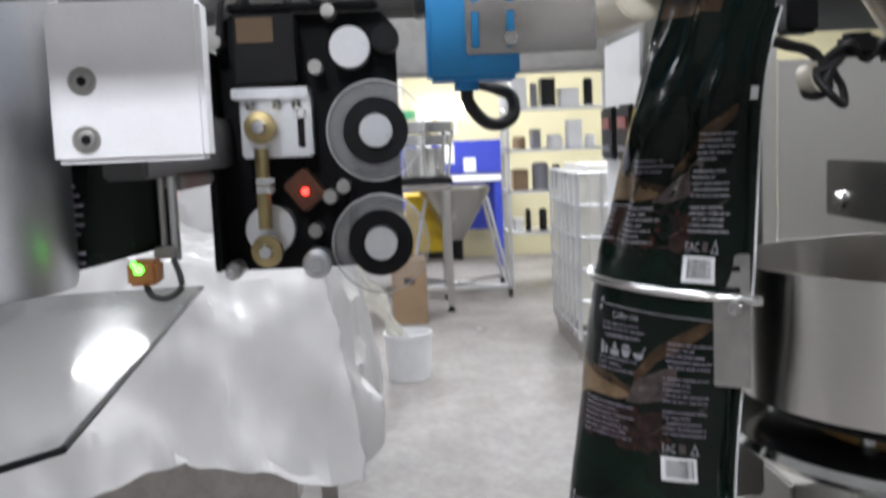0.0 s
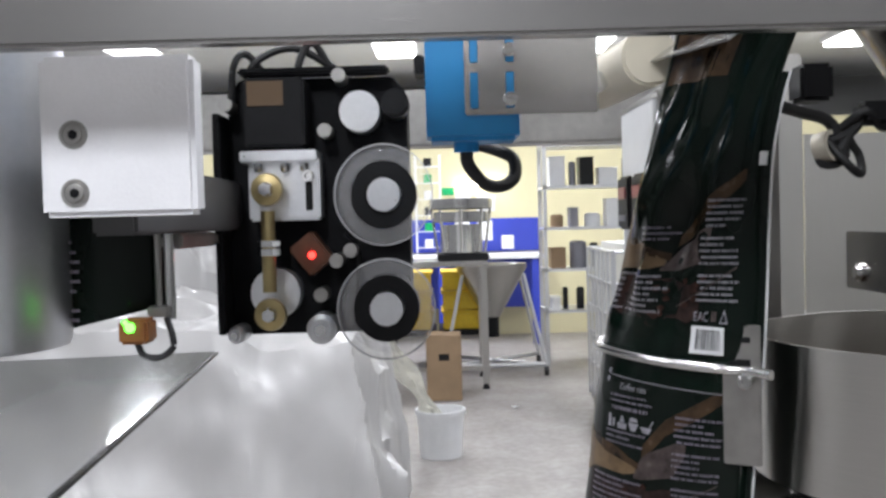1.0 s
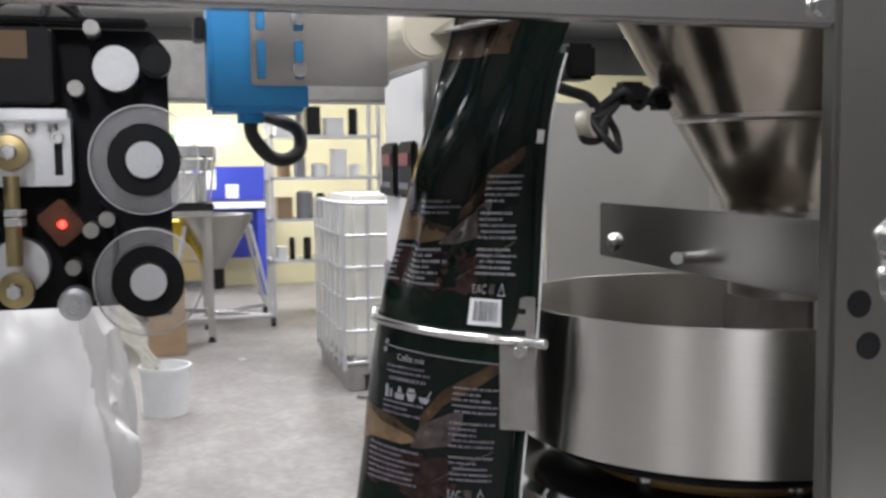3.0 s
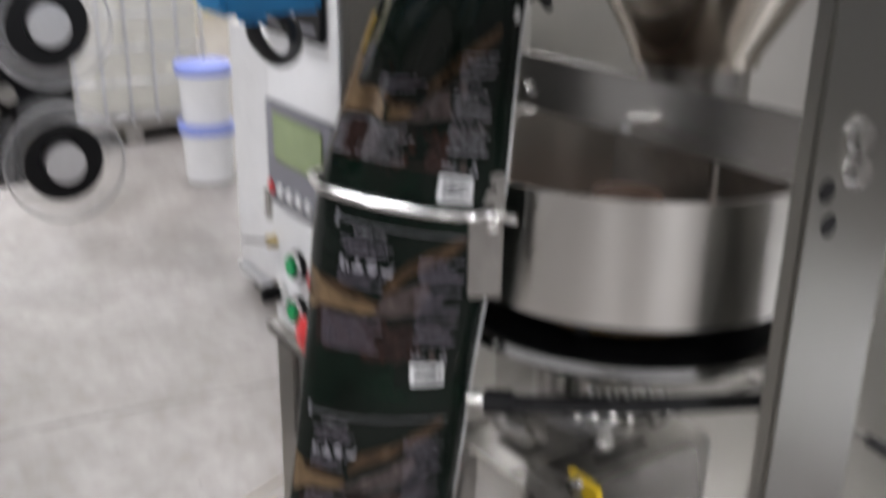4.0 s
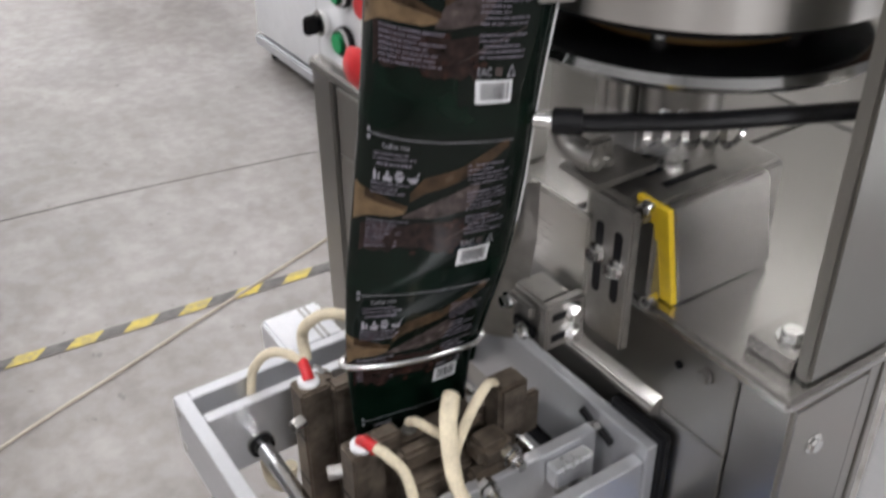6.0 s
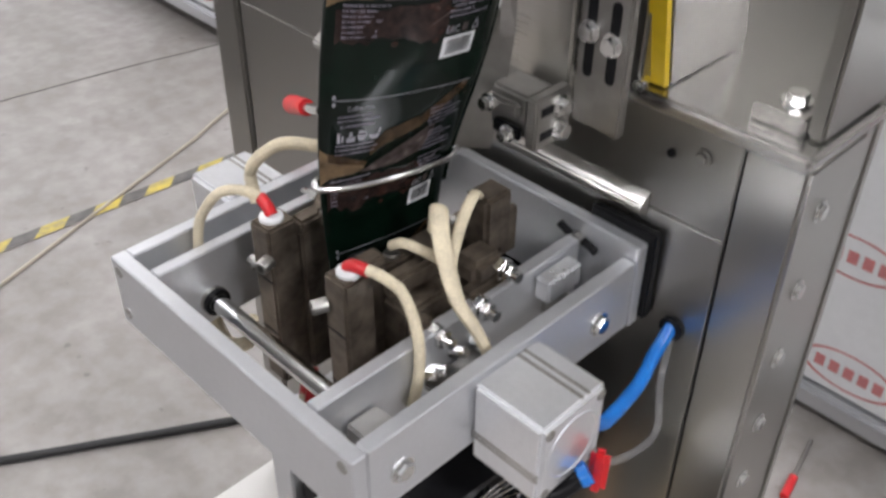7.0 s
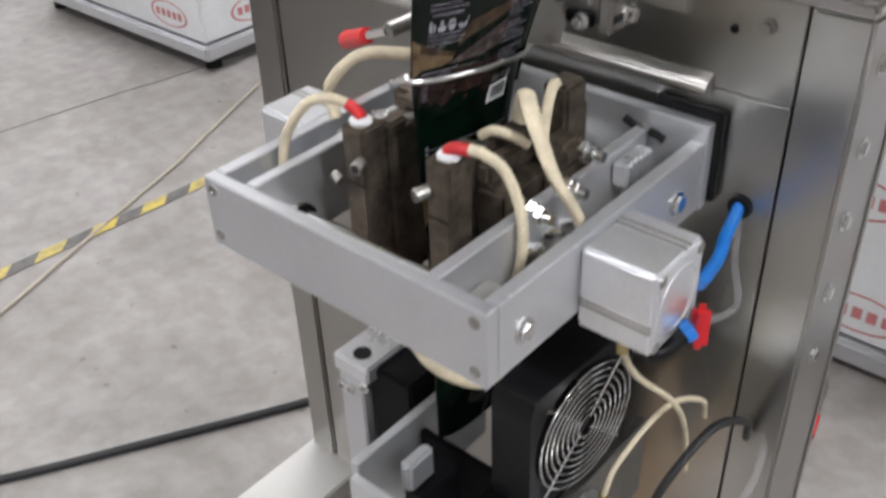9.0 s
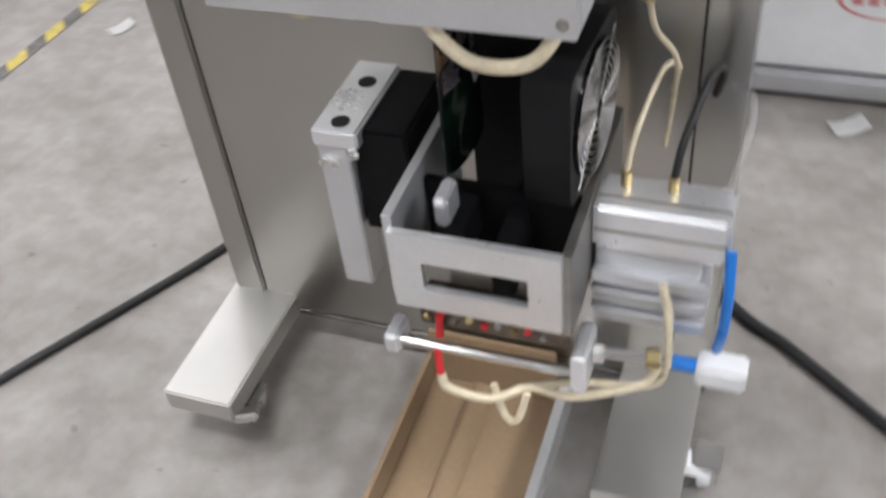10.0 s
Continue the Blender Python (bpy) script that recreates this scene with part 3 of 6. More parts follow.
        for i in range(14):
            u, z = random.uniform(k - 0.2, k + 0.02), random.uniform(0.016, 0.052)
            polygon("bean", [(u, z, z), (u + 0.008, z + 0.0018, z - 0.0018), (u + 0.02, z + 0.0026, z - 0.0022), (u + 0.03, z, z)], zb, INK_BEAN, 0.00055)
        part_u = [ul - 0.06, ul + 0.06, ui + 0.02, ui + 0.1, ui + 0.15]
        polygon("wood_picture", [(part_u[0], 0.084, 0.048), (part_u[1], 0.078, 0.056), (part_u[2], 0.074, 0.057), (part_u[3], 0.069, 0.057), (part_u[4], 0.064, 0.06)], zb, TAN, 0.0004)
        polygon("wood_edge", [(ul + 0.04, 0.08, 0.072), (ui + 0.05, 0.076, 0.068), (ui + 0.12, 0.07, 0.0655), (ui + 0.16, 0.068, 0.063)], zb, INK_B, 0.0005)
        polygon("scoop_picture", [(ui + 0.17, 0.08, 0.072), (ui + 0.22, 0.094, 0.08), (k - 0.02, 0.102, 0.09), (k + 0.06, 0.112, 0.1), (k + 0.16, 0.124, 0.113), (k + 0.19, 0.124, 0.117)], zb, INK_B, 0.00045)
        polygon("scoop_fill", [(ui + 0.14, 0.058, 0.056), (k - 0.1, 0.074, 0.056), (k + 0.02, 0.086, 0.062), (k + 0.06, 0.086, 0.078)], zb, INK_BEIGE, 0.00042)
        polygon("scoop_edge", [(k - 0.06, 0.032, 0.031), (k + 0.06, 0.048, 0.0465), (k + 0.19, 0.06, 0.059)], zb, INK_BEIGE, 0.0006)
        # block of small print beside the picture, line by line
        ink = INK_W if zb > 1.3 else INK_G
        lines("small_print", [(zb + 0.036 + 0.0042 * i, 0.0017, k + 0.012 + 0.014 * (i % 5 == 2), k + random.choice((0.12, 0.17, 0.19, 0.2, 0.2))) for i in range(18) if i % 6 != 5], ink)
        lines("small_print", [(zb + 0.026 + 0.0042 * i, 0.0018, ul + 0.06, ui + random.uniform(0.1, 0.19)) for i in range(7)], ink)
        lines("small_print", [(zb + 0.0775 + 0.004 * i, 0.0016, ui - 0.01, ui + random.uniform(0.12, 0.2)) for i in range(3)], INK_G)
        if zb > 1.4:
            continue
        lines("small_print", [(zb + 0.1025, 0.0026, ui + 0.02, ui + 0.18), (zb + 0.108, 0.0016, ui, ui + 0.2), (zb + 0.112, 0.0016, ui, ui + 0.17)], ink)
        for i in range(4):
            icon("pictogram", zb + 0.089, ui + 0.052 * i, ICONS[i])
        film_text(f, "Coffee mix", zb + 0.1175, ui + 0.05, 0.0048, 0.12)
        # cutting line with scissors
        bm = mesh()
        u = ui - 0.02
        while u < k + 0.2:
            vs = [bm.verts.new(film_point(zz, uu, 0.0007)) for zz, uu in ((zb + 0.129 - 0.008 * u, u), (zb + 0.129 - 0.008 * u, u + 0.012), (zb + 0.1299 - 0.008 * u, u + 0.012), (zb + 0.1299 - 0.008 * u, u))]
            bm.faces.new(vs)
            u += 0.015
        for du, dz in ((0.0, 0.003), (0.0, -0.003)):
            bm.faces.new([bm.verts.new(film_point(zb + 0.129 - 0.008 * ui + dz + 0.0022 * math.sin(q), ui - 0.03 + du + 0.012 * math.cos(q), 0.0007)) for q in (0, 1.05, 2.1, 3.14, 4.2, 5.25)])
        part("cutting_line", bm, INK_W, f, smooth=False)
    # the last bag's picture, high on the crumpled part
    patch("wood_picture", 1.47, 1.5, -0.1, 0.2, TAN, 0.0005, nz=4, nu=8)
    patch("yellow_picture", 1.502, 1.53, -0.06, 0.16, GOLD, 0.0005, nz=4, nu=8)
    patch("brown_picture", 1.59, 1.635, 0.2, 0.62, INK_B, 0.0005, nz=6, nu=10)
    # white splice mark on the edge
    patch("edge_mark", 1.53, 1.539, 0.93, 1.05, PLASTIC_W, 0.0012)
    # seam folded outwards on the right, with a pale cut edge
    bm = mesh()
    g = [[], []]
    edge = []
    for i in range(60):
        z = 0.95 + 0.64 * i / 59
        p = film_point(z, 1.0)
        q = p + Vector((0.001, 0.004 + 0.001 * math.sin(9 * z), 0))
        g[0].append(bm.verts.new(p))
        g[1].append(bm.verts.new(q))
        edge.append(q)
    for i in range(59):
        bm.faces.new((g[0][i], g[0][i + 1], g[1][i + 1], g[1][i]))
    part("seam", bm, FILM, f)
    part("cut_edge", S(edge[16:], 0.0009, 6, 1), PLASTIC_W, f, "pale cut edge of the film")
    return f


def film_text(parent, words, z, u, h, width):
    """Words bent onto the film, with the built-in font."""
    cu = bpy.data.curves.new("lettering", "FONT")
    cu.body = words
    tmp = bpy.data.objects.new("lettering", cu)
    scene.collection.objects.link(tmp)
    me = bpy.data.meshes.new_from_object(tmp.evaluated_get(bpy.context.evaluated_depsgraph_get()))
    bpy.data.objects.remove(tmp)
    bm = mesh()
    bm.from_mesh(me)
    bpy.data.meshes.remove(me)
    bmesh.ops.triangulate(bm, faces=bm.faces)
    x1 = max(v.co.x for v in bm.verts)
    for v in bm.verts:
        v.co = film_point(z + v.co.y * h / 0.7, u + v.co.x / x1 * width, 0.0009)
    part("lettering", bm, INK_W, parent, smooth=False)


def film_guides():
    # upper ring round the tube, with its strip
    g = thing("film_guide", 0.05, -0.1, 1.39, "bent steel rod guiding the film, clamped to a strip", "guide")
    pts = [film_point(1.40 - 0.006 * u, u, 0.004 + 0.006 * (u < 0.05)) for u in (-0.18, -0.08, 0.0, 0.1, 0.22, 0.36, 0.5, 0.64, 0.78, 0.9)]
    pts.append(pts[-1] + Vector((0.014, 0.012, -0.001)))
    part("ring", S(pts, 0.0035, 12, 8), SHINY, g)
    part("strip", B(-0.0125, 0.0125, -0.0012, 0.0012, 1.331, 1.425, 0.0008, Matrix.Translation((0.108, -0.091, 0)) @ pose(0, 0, 0, 0, 0, 62)), STEEL_DULL, g, "flat slotted strip")
    capscrew(g, (0.113, -0.09, 1.388), (0.88, -0.47, 0), 0.005, 0.004)
    for z in (1.398, 1.413):
        part("slot", B(-0.008, 0.006, -0.0016, -0.001, z, z + 0.004, 0, Matrix.Translation((0.108, -0.091, 0)) @ pose(0, 0, 0, 0, 0, 62)), BLACK, g)
    h = thing("film_guide", 0.0, -0.15, 0.98, "bent steel rod holding the film over the jaws", "guide")
    pts = [(0.012, -0.07, 0.99)] + [film_point(0.987 + 0.012 * (0.5 - u), u, 0.004) for u in (0.92, 0.75, 0.5, 0.3, 0.12, 0.0, -0.12)] + [(-0.03, -0.19, 0.985)]
    part("ring", S(pts, 0.003, 12, 8), SHINY, h)
    # sealing strip beside the seam
    s = thing("seam_strip", 0.035, -0.06, 1.06, "thin bent steel strip beside the film seam", "guide")
    bm = mesh()
    quad = [((0.036, -0.054, 1.147), (0.046, -0.046, 1.15)), ((0.03, -0.06, 1.09), (0.044, -0.046, 1.09)), ((0.016, -0.075, 1.02), (0.042, -0.055, 1.02)), ((0.012, -0.085, 0.985), (0.036, -0.062, 0.985))]
    rows = [[bm.verts.new(p) for p in q] for q in quad]
    for a, b in zip(rows, rows[1:]):
        bm.faces.new((a[0], a[1], b[1], b[0]))
    bmesh.ops.solidify(bm, geom=bm.faces[:], thickness=0.0015)
    part("strip", bm, STEEL_DULL, s)
    r = thing("pinch_rod", 0.09, -0.06, 1.23, "polished pin in a black arm under the turntable", "rod")
    part("pin", R((0.06, -0.09, 1.228), (0.085, -0.068, 1.227), 0.0035, 14), SHINY, r)
    part("sleeve", R((0.078, -0.082, 1.231), (0.094, -0.066, 1.23), 0.007, 16, bevel=0.001), SHINY, r)
    part("arm", S([(0.092, -0.068, 1.23), (0.11, -0.05, 1.231), (0.13, -0.03, 1.234), (0.17, 0.01, 1.24), (0.24, 0.1, 1.252)], 0.0085, 12, 5, 0.8), BLACK, r)
    part("arm_boss", R((0.088, -0.072, 1.23), (0.104, -0.056, 1.231), 0.0105, 20, bevel=0.001), BLACK, r)


# ---- jaws ----


def jaw_frame():
    j = thing("jaw_frame", 0, -0.17, 0.83, "grey anodised aluminium frame round the sealing jaws", "machine frame")
    z0, z1, w = 0.826, 0.9, 0.014
    part("front_plate", B(-0.164, 0.164, -0.332, -0.332 + w, z0, z1, 0.001), ALU, j)
    part("side_plate", B(0.164 - w, 0.164, -0.3175, -0.006, z0, z1, 0.001), ALU, j)
    part("side_plate", B(-0.164, -0.164 + w, -0.3175, -0.006, z0, z1, 0.001), ALU, j)
    part("rear_plate", B(-0.164, 0.166, -0.0055, 0.0075, z0, z1 + 0.016, 0.001), ALU, j)
    part("mount_block", B(0.1, 0.172, 0.008, 0.019, 0.83, 0.925, 0.002), BLACK, j)
    for x in (-0.153, 0.153):
        for z in (0.84, 0.888):
            capscrew(j, (x, -0.3318, z), (0, -1, 0), 0.0055, 0.001, STEEL_DULL)
    hexbolt(j, (0.164, -0.286, 0.858), (1, 0, 0), 0.0085, 0.007)
    hexbolt(j, (0.164, -0.052, 0.858), (1, 0, 0), 0.0085, 0.007)
    s = part("slot", S([(0.078, -0.0058, 0.9), (0.088, -0.0058, 0.896), (0.096, -0.0058, 0.892)], 0.0055, 10, 5, 0.8), BLACK, j)
    part("slot", S([(0.106, -0.0058, 0.894), (0.114, -0.0058, 0.892), (0.122, -0.0058, 0.889)], 0.0055, 10, 5, 0.8), BLACK, j)
    part("wing_nut", R((0.101, -0.006, 0.895), (0.101, -0.014, 0.895), 0.007, 6, bevel=0.001), STEEL_DULL, s)
    # guide rods and their bushes
    for y in (-0.268, -0.045):
        part("guide_rod", R((-0.149, y, 0.845), (0.149, y, 0.845), 0.0085, 24), SHINY, j, "polished guide rod")
        for x in (-0.126, 0.11):
            b = part("bush", lathe(mesh(), (x - 0.012, y, 0.845), (1, 0, 0), [(0.009, 0), (0.0165, 0), (0.0165, 0.008), (0.014, 0.009), (0.014, 0.03), (0.009, 0.03)], 24), STEEL_DULL, j)
            part("seal", lathe(mesh(), (x + 0.018, y, 0.845), (1, 0, 0), [(0.009, 0), (0.0135, 0), (0.0135, 0.004), (0.009, 0.004)], 20), BLACK, b)
    # cross bars that carry the jaws
    for x in (-0.118, 0.1):
        part("cross_bar", B(x - 0.0065, x + 0.0065, -0.3165, -0.012, 0.82, 0.899, 0.001), ALU, j)
    part("rod_clamp", B(0.108, 0.138, -0.293, -0.262, 0.826, 0.868, 0.002), STEEL_DULL, j)
    part("rod_clamp", B(0.108, 0.125, -0.075, -0.03, 0.868, 0.892, 0.002), ALU_L, j)

    # pneumatic cylinders
    def cylinder(x0, x1, y0, y1, za, zb, end):
        c = part("air_cylinder", B(x0, x1, y0, y1, za, zb, 0.004), ALU_L, j, "extruded aluminium air cylinder")
        ym = (y0 + y1) / 2
        for yy in (y0 + (y1 - y0) * 0.62, y0 + (y1 - y0) * 0.72):
            part("groove", B(x0 + 0.003, x1 - 0.003, yy, yy + 0.003, zb - 0.001, zb + 0.0006, 0), STEEL_DULL, c)
        for zz in (za + (zb - za) * 0.3, za + (zb - za) * 0.36):
            part("groove", B(x0 + 0.002, x1 - 0.002, y0 - 0.0006, y0 + 0.001, zz, zz + 0.003, 0), STEEL_DULL, c)
        xe = x1 if end > 0 else x0
        part("end_cap", lathe(mesh(), (xe, ym, (za + zb) / 2), (end, 0, 0), [(0.031, 0), (0.031, 0.001), (0.029, 0.0012), (0.027, -0.0006), (0.0005, -0.0006)], 36), ALU_L, c)
        for yy in (y0 + 0.008, y1 - 0.008):
            for zz in (za + 0.008, zb - 0.008):
                capscrew(c, (xe, yy, zz), (end, 0, 0), 0.0048, 0.0012, STEEL_DULL)
        return c
    cyl = cylinder(0.1645, 0.236, -0.212, -0.136, 0.814, 0.896, 1)
    cylinder(-0.235, -0.1645, -0.206, -0.137, 0.82, 0.897, -1)
    # air fittings
    a = part("fitting", S([(0.226, -0.195, 0.814), (0.228, -0.192, 0.803), (0.236, -0.178, 0.806), (0.243, -0.163, 0.816)], 0.0075, 12, 4), BLACK, j)
    part("collar", R((0.241, -0.166, 0.8145), (0.245, -0.159, 0.8185), 0.0098, 18), BLUE_HOSE, a)
    part("release_ring", B(-0.008, 0.008, -0.006, 0.006, -0.021, 0.021, 0.005, Matrix.Translation((0.248, -0.151, 0.816)) @ pose(0, 0, 0, -12, 0, 25)), RED, a)
    part("air_tube", S([(0.246, -0.155, 0.82), (0.25, -0.1, 0.8), (0.236, -0.045, 0.775), (0.212, -0.01, 0.79), (0.198, 0.02, 0.826)], 0.0035, 10), CLEAR_RING, a)
    b = part("fitting", R((0.196, -0.185, 0.814), (0.196, -0.185, 0.785), 0.006, 12), BRASS, j)
    part("air_tube", S([(0.196, -0.185, 0.787), (0.2, -0.16, 0.74), (0.215, -0.11, 0.68), (0.21, -0.06, 0.6), (0.2, -0.02, 0.5)], 0.003, 10), WIRE, b)
    part("blue_hose", S([(0.228, -0.137, 0.85), (0.227, -0.117, 0.832), (0.212, -0.05, 0.814), (0.2, -0.01, 0.815), (0.196, 0.021, 0.832)], 0.0065, 12), BLUE_HOSE, j, "blue air hose")
    part("grommet", R((0.197, 0.019, 0.83), (0.197, 0.016, 0.83), 0.012, 20), BLACK, j)
    return j


def jaws():
    def jaw(s):
        """One jaw; s is 1 for the one drawn as it stands, -1 for its mirror image."""
        shift["now"] = Matrix() if s > 0 else Matrix.Translation((-0.006, 0, 0)) @ Matrix.Diagonal((-1, 1, 1, 1)) @ Matrix.Translation((0.006, 0, 0))
        j = thing("sealing_jaw", 0.05 if s > 0 else -0.062, -0.15, 0.78, "heat-stained brown steel sealing jaw with heater leads", "sealing jaw", "sealing jaws")
        part("face_bar", B(0.027, 0.045, -0.2145, -0.0865, 0.77, 0.93, 0.002), JAW, j, "scorched sealing face")
        part("end_pillar", B(0.03, 0.057, -0.246, -0.2148, 0.77, 0.946, 0.0025), JAW, j)
        part("pillar_cap", B(0.026, 0.044, -0.2145, -0.19, 0.9305, 0.942, 0.003), JAW, j)
        part("end_pillar", B(0.03, 0.0455, -0.086, -0.06, 0.77, 0.93, 0.002), JAW, j)
        part("body", B(0.0455, 0.08, -0.2, -0.0865, 0.80, 0.905, 0.004), JAW, j)
        part("saddle", B(0.034, 0.066, -0.165, -0.115, 0.9305, 0.938, 0.004), JAW, j)
        part("side_web", B(0.0455, 0.062, -0.2, -0.125, 0.9055, 0.928, 0.004), JAW, j)
        part("rear_block", B(0.046, 0.074, -0.103, -0.07, 0.9055, 0.966, 0.004), JAW, j)
        part("clamp", B(0.0805, 0.098, -0.205, -0.186, 0.85, 0.905, 0.004), JAW, j)
        part("clamp", B(0.0665, 0.098, -0.14, -0.1035, 0.9055, 0.93, 0.006, pose(0, 0, 0)), JAW, j)
        part("clamp", B(0.0805, 0.1, -0.15, -0.09, 0.84, 0.905, 0.005), JAW, j)
        part("collar", R((0.0805, -0.168, 0.872), (0.098, -0.168, 0.872), 0.014, 20, bevel=0.002), STEEL_DULL, j)
        for z in (0.89, 0.83):
            part("groove", B(0.032, 0.055, -0.2467, -0.2458, z, z + 0.0014, 0), BLACK, j)
        capscrew(j, (0.033, -0.246, 0.915), (-0.35, -1, 0), 0.0065, 0.012, STEEL_DULL)
        pl = part("heater_boss", lathe(mesh(), (0.045, -0.231, 0.945), (0, 0, 1), [(0.0105, 0), (0.0105, 0.004), (0.008, 0.006), (0.0005, 0.006)], 18), PLASTIC_W, j)
        part("red_sleeve", S([(0.043, -0.231, 0.95), (0.05, -0.23, 0.955), (0.064, -0.227, 0.956)], 0.0055, 12, 4), RED, pl)
        for y, r in ((-0.178, 0.007), (-0.108, 0.0055)):
            part("vent_screw", R((0.036, y, 0.93), (0.036, y, 0.9335), r, 16, bevel=0.001), STEEL_DULL, j)
        part("bracket", B(0.05, 0.06, -0.07, -0.045, 0.88, 0.93, 0.003), JAW, j)
        for y, z, x in ((-0.112, 0.917, 0.097), (-0.14, 0.893, 0.099), (-0.19, 0.892, 0.097)):
            st = part("stud", R((x - 0.012, y, z), (x + 0.024, y, z), 0.005, 14), SHINY, j)
            part("nut", R((x + 0.001, y, z), (x + 0.009, y, z), 0.0105, 6, bevel=0.0006), SHINY, st)
            part("nut", R((x + 0.01, y, z), (x + 0.016, y, z), 0.0085, 6, bevel=0.0006), SHINY, st)
        for y in (-0.225, -0.17, -0.14, -0.07):
            part("clip", R((0.086, y, 0.868), (0.096, y, 0.872), 0.006, 10), STEEL_DULL, j)
        shift["now"] = Matrix()
        return j
    left = jaw(-1)
    right = jaw(1)
    part("lead", S([(-0.076, -0.228, 0.957), (-0.088, -0.238, 0.963), (-0.105, -0.25, 0.957), (-0.124, -0.258, 0.93), (-0.134, -0.26, 0.905), (-0.139, -0.262, 0.865)], 0.0047, 10), WIRE, left, "cream woven heater lead")
    part("lead", S([(-0.03, -0.12, 0.97), (-0.066, -0.165, 0.985), (-0.095, -0.185, 0.984), (-0.114, -0.198, 0.968), (-0.128, -0.202, 0.945), (-0.118, -0.205, 0.92)], 0.0058, 10), WIRE, left, "cream woven heater lead")
    part("lead", S([(0.063, -0.227, 0.957), (0.075, -0.222, 0.954), (0.09, -0.214, 0.94), (0.108, -0.216, 0.91), (0.114, -0.221, 0.875), (0.11, -0.225, 0.84)], 0.0049, 10), WIRE, right, "cream woven heater lead")
    part("lead", S([(0.052, -0.142, 0.945), (0.06, -0.147, 0.972), (0.067, -0.153, 0.976), (0.08, -0.164, 0.967), (0.098, -0.174, 0.95), (0.114, -0.178, 0.927), (0.126, -0.172, 0.905), (0.133, -0.165, 0.883), (0.137, -0.162, 0.865)], 0.0082, 12, 6, 0.62), WIRE, right, "broad cream woven heater sleeve")
    part("lead", S([(0.06, -0.1, 0.966), (0.066, -0.112, 0.974), (0.074, -0.132, 0.966), (0.088, -0.158, 0.95), (0.098, -0.17, 0.943)], 0.005, 10, 6, 0.7), WIRE, right, "cream woven heater lead")
    part("lead", S([(0.036, -0.178, 0.94), (0.048, -0.176, 0.948), (0.062, -0.168, 0.944), (0.07, -0.155, 0.932)], 0.0045, 10), WIRE, right, "thin cream heater lead")
    # clips and small hardware between the jaw and the cross bar
    for y, z in ((-0.212, 0.866), (-0.2, 0.862), (-0.178, 0.868), (-0.152, 0.862)):
        part("clip", R((0.1065, y, z), (0.12, y + 0.006, z + 0.004), 0.0055, 10, bevel=0.001), SHINY, right)
    part("clip_plate", B(0.107, 0.128, -0.21, -0.15, 0.846, 0.856, 0.002), STEEL_DULL, right)


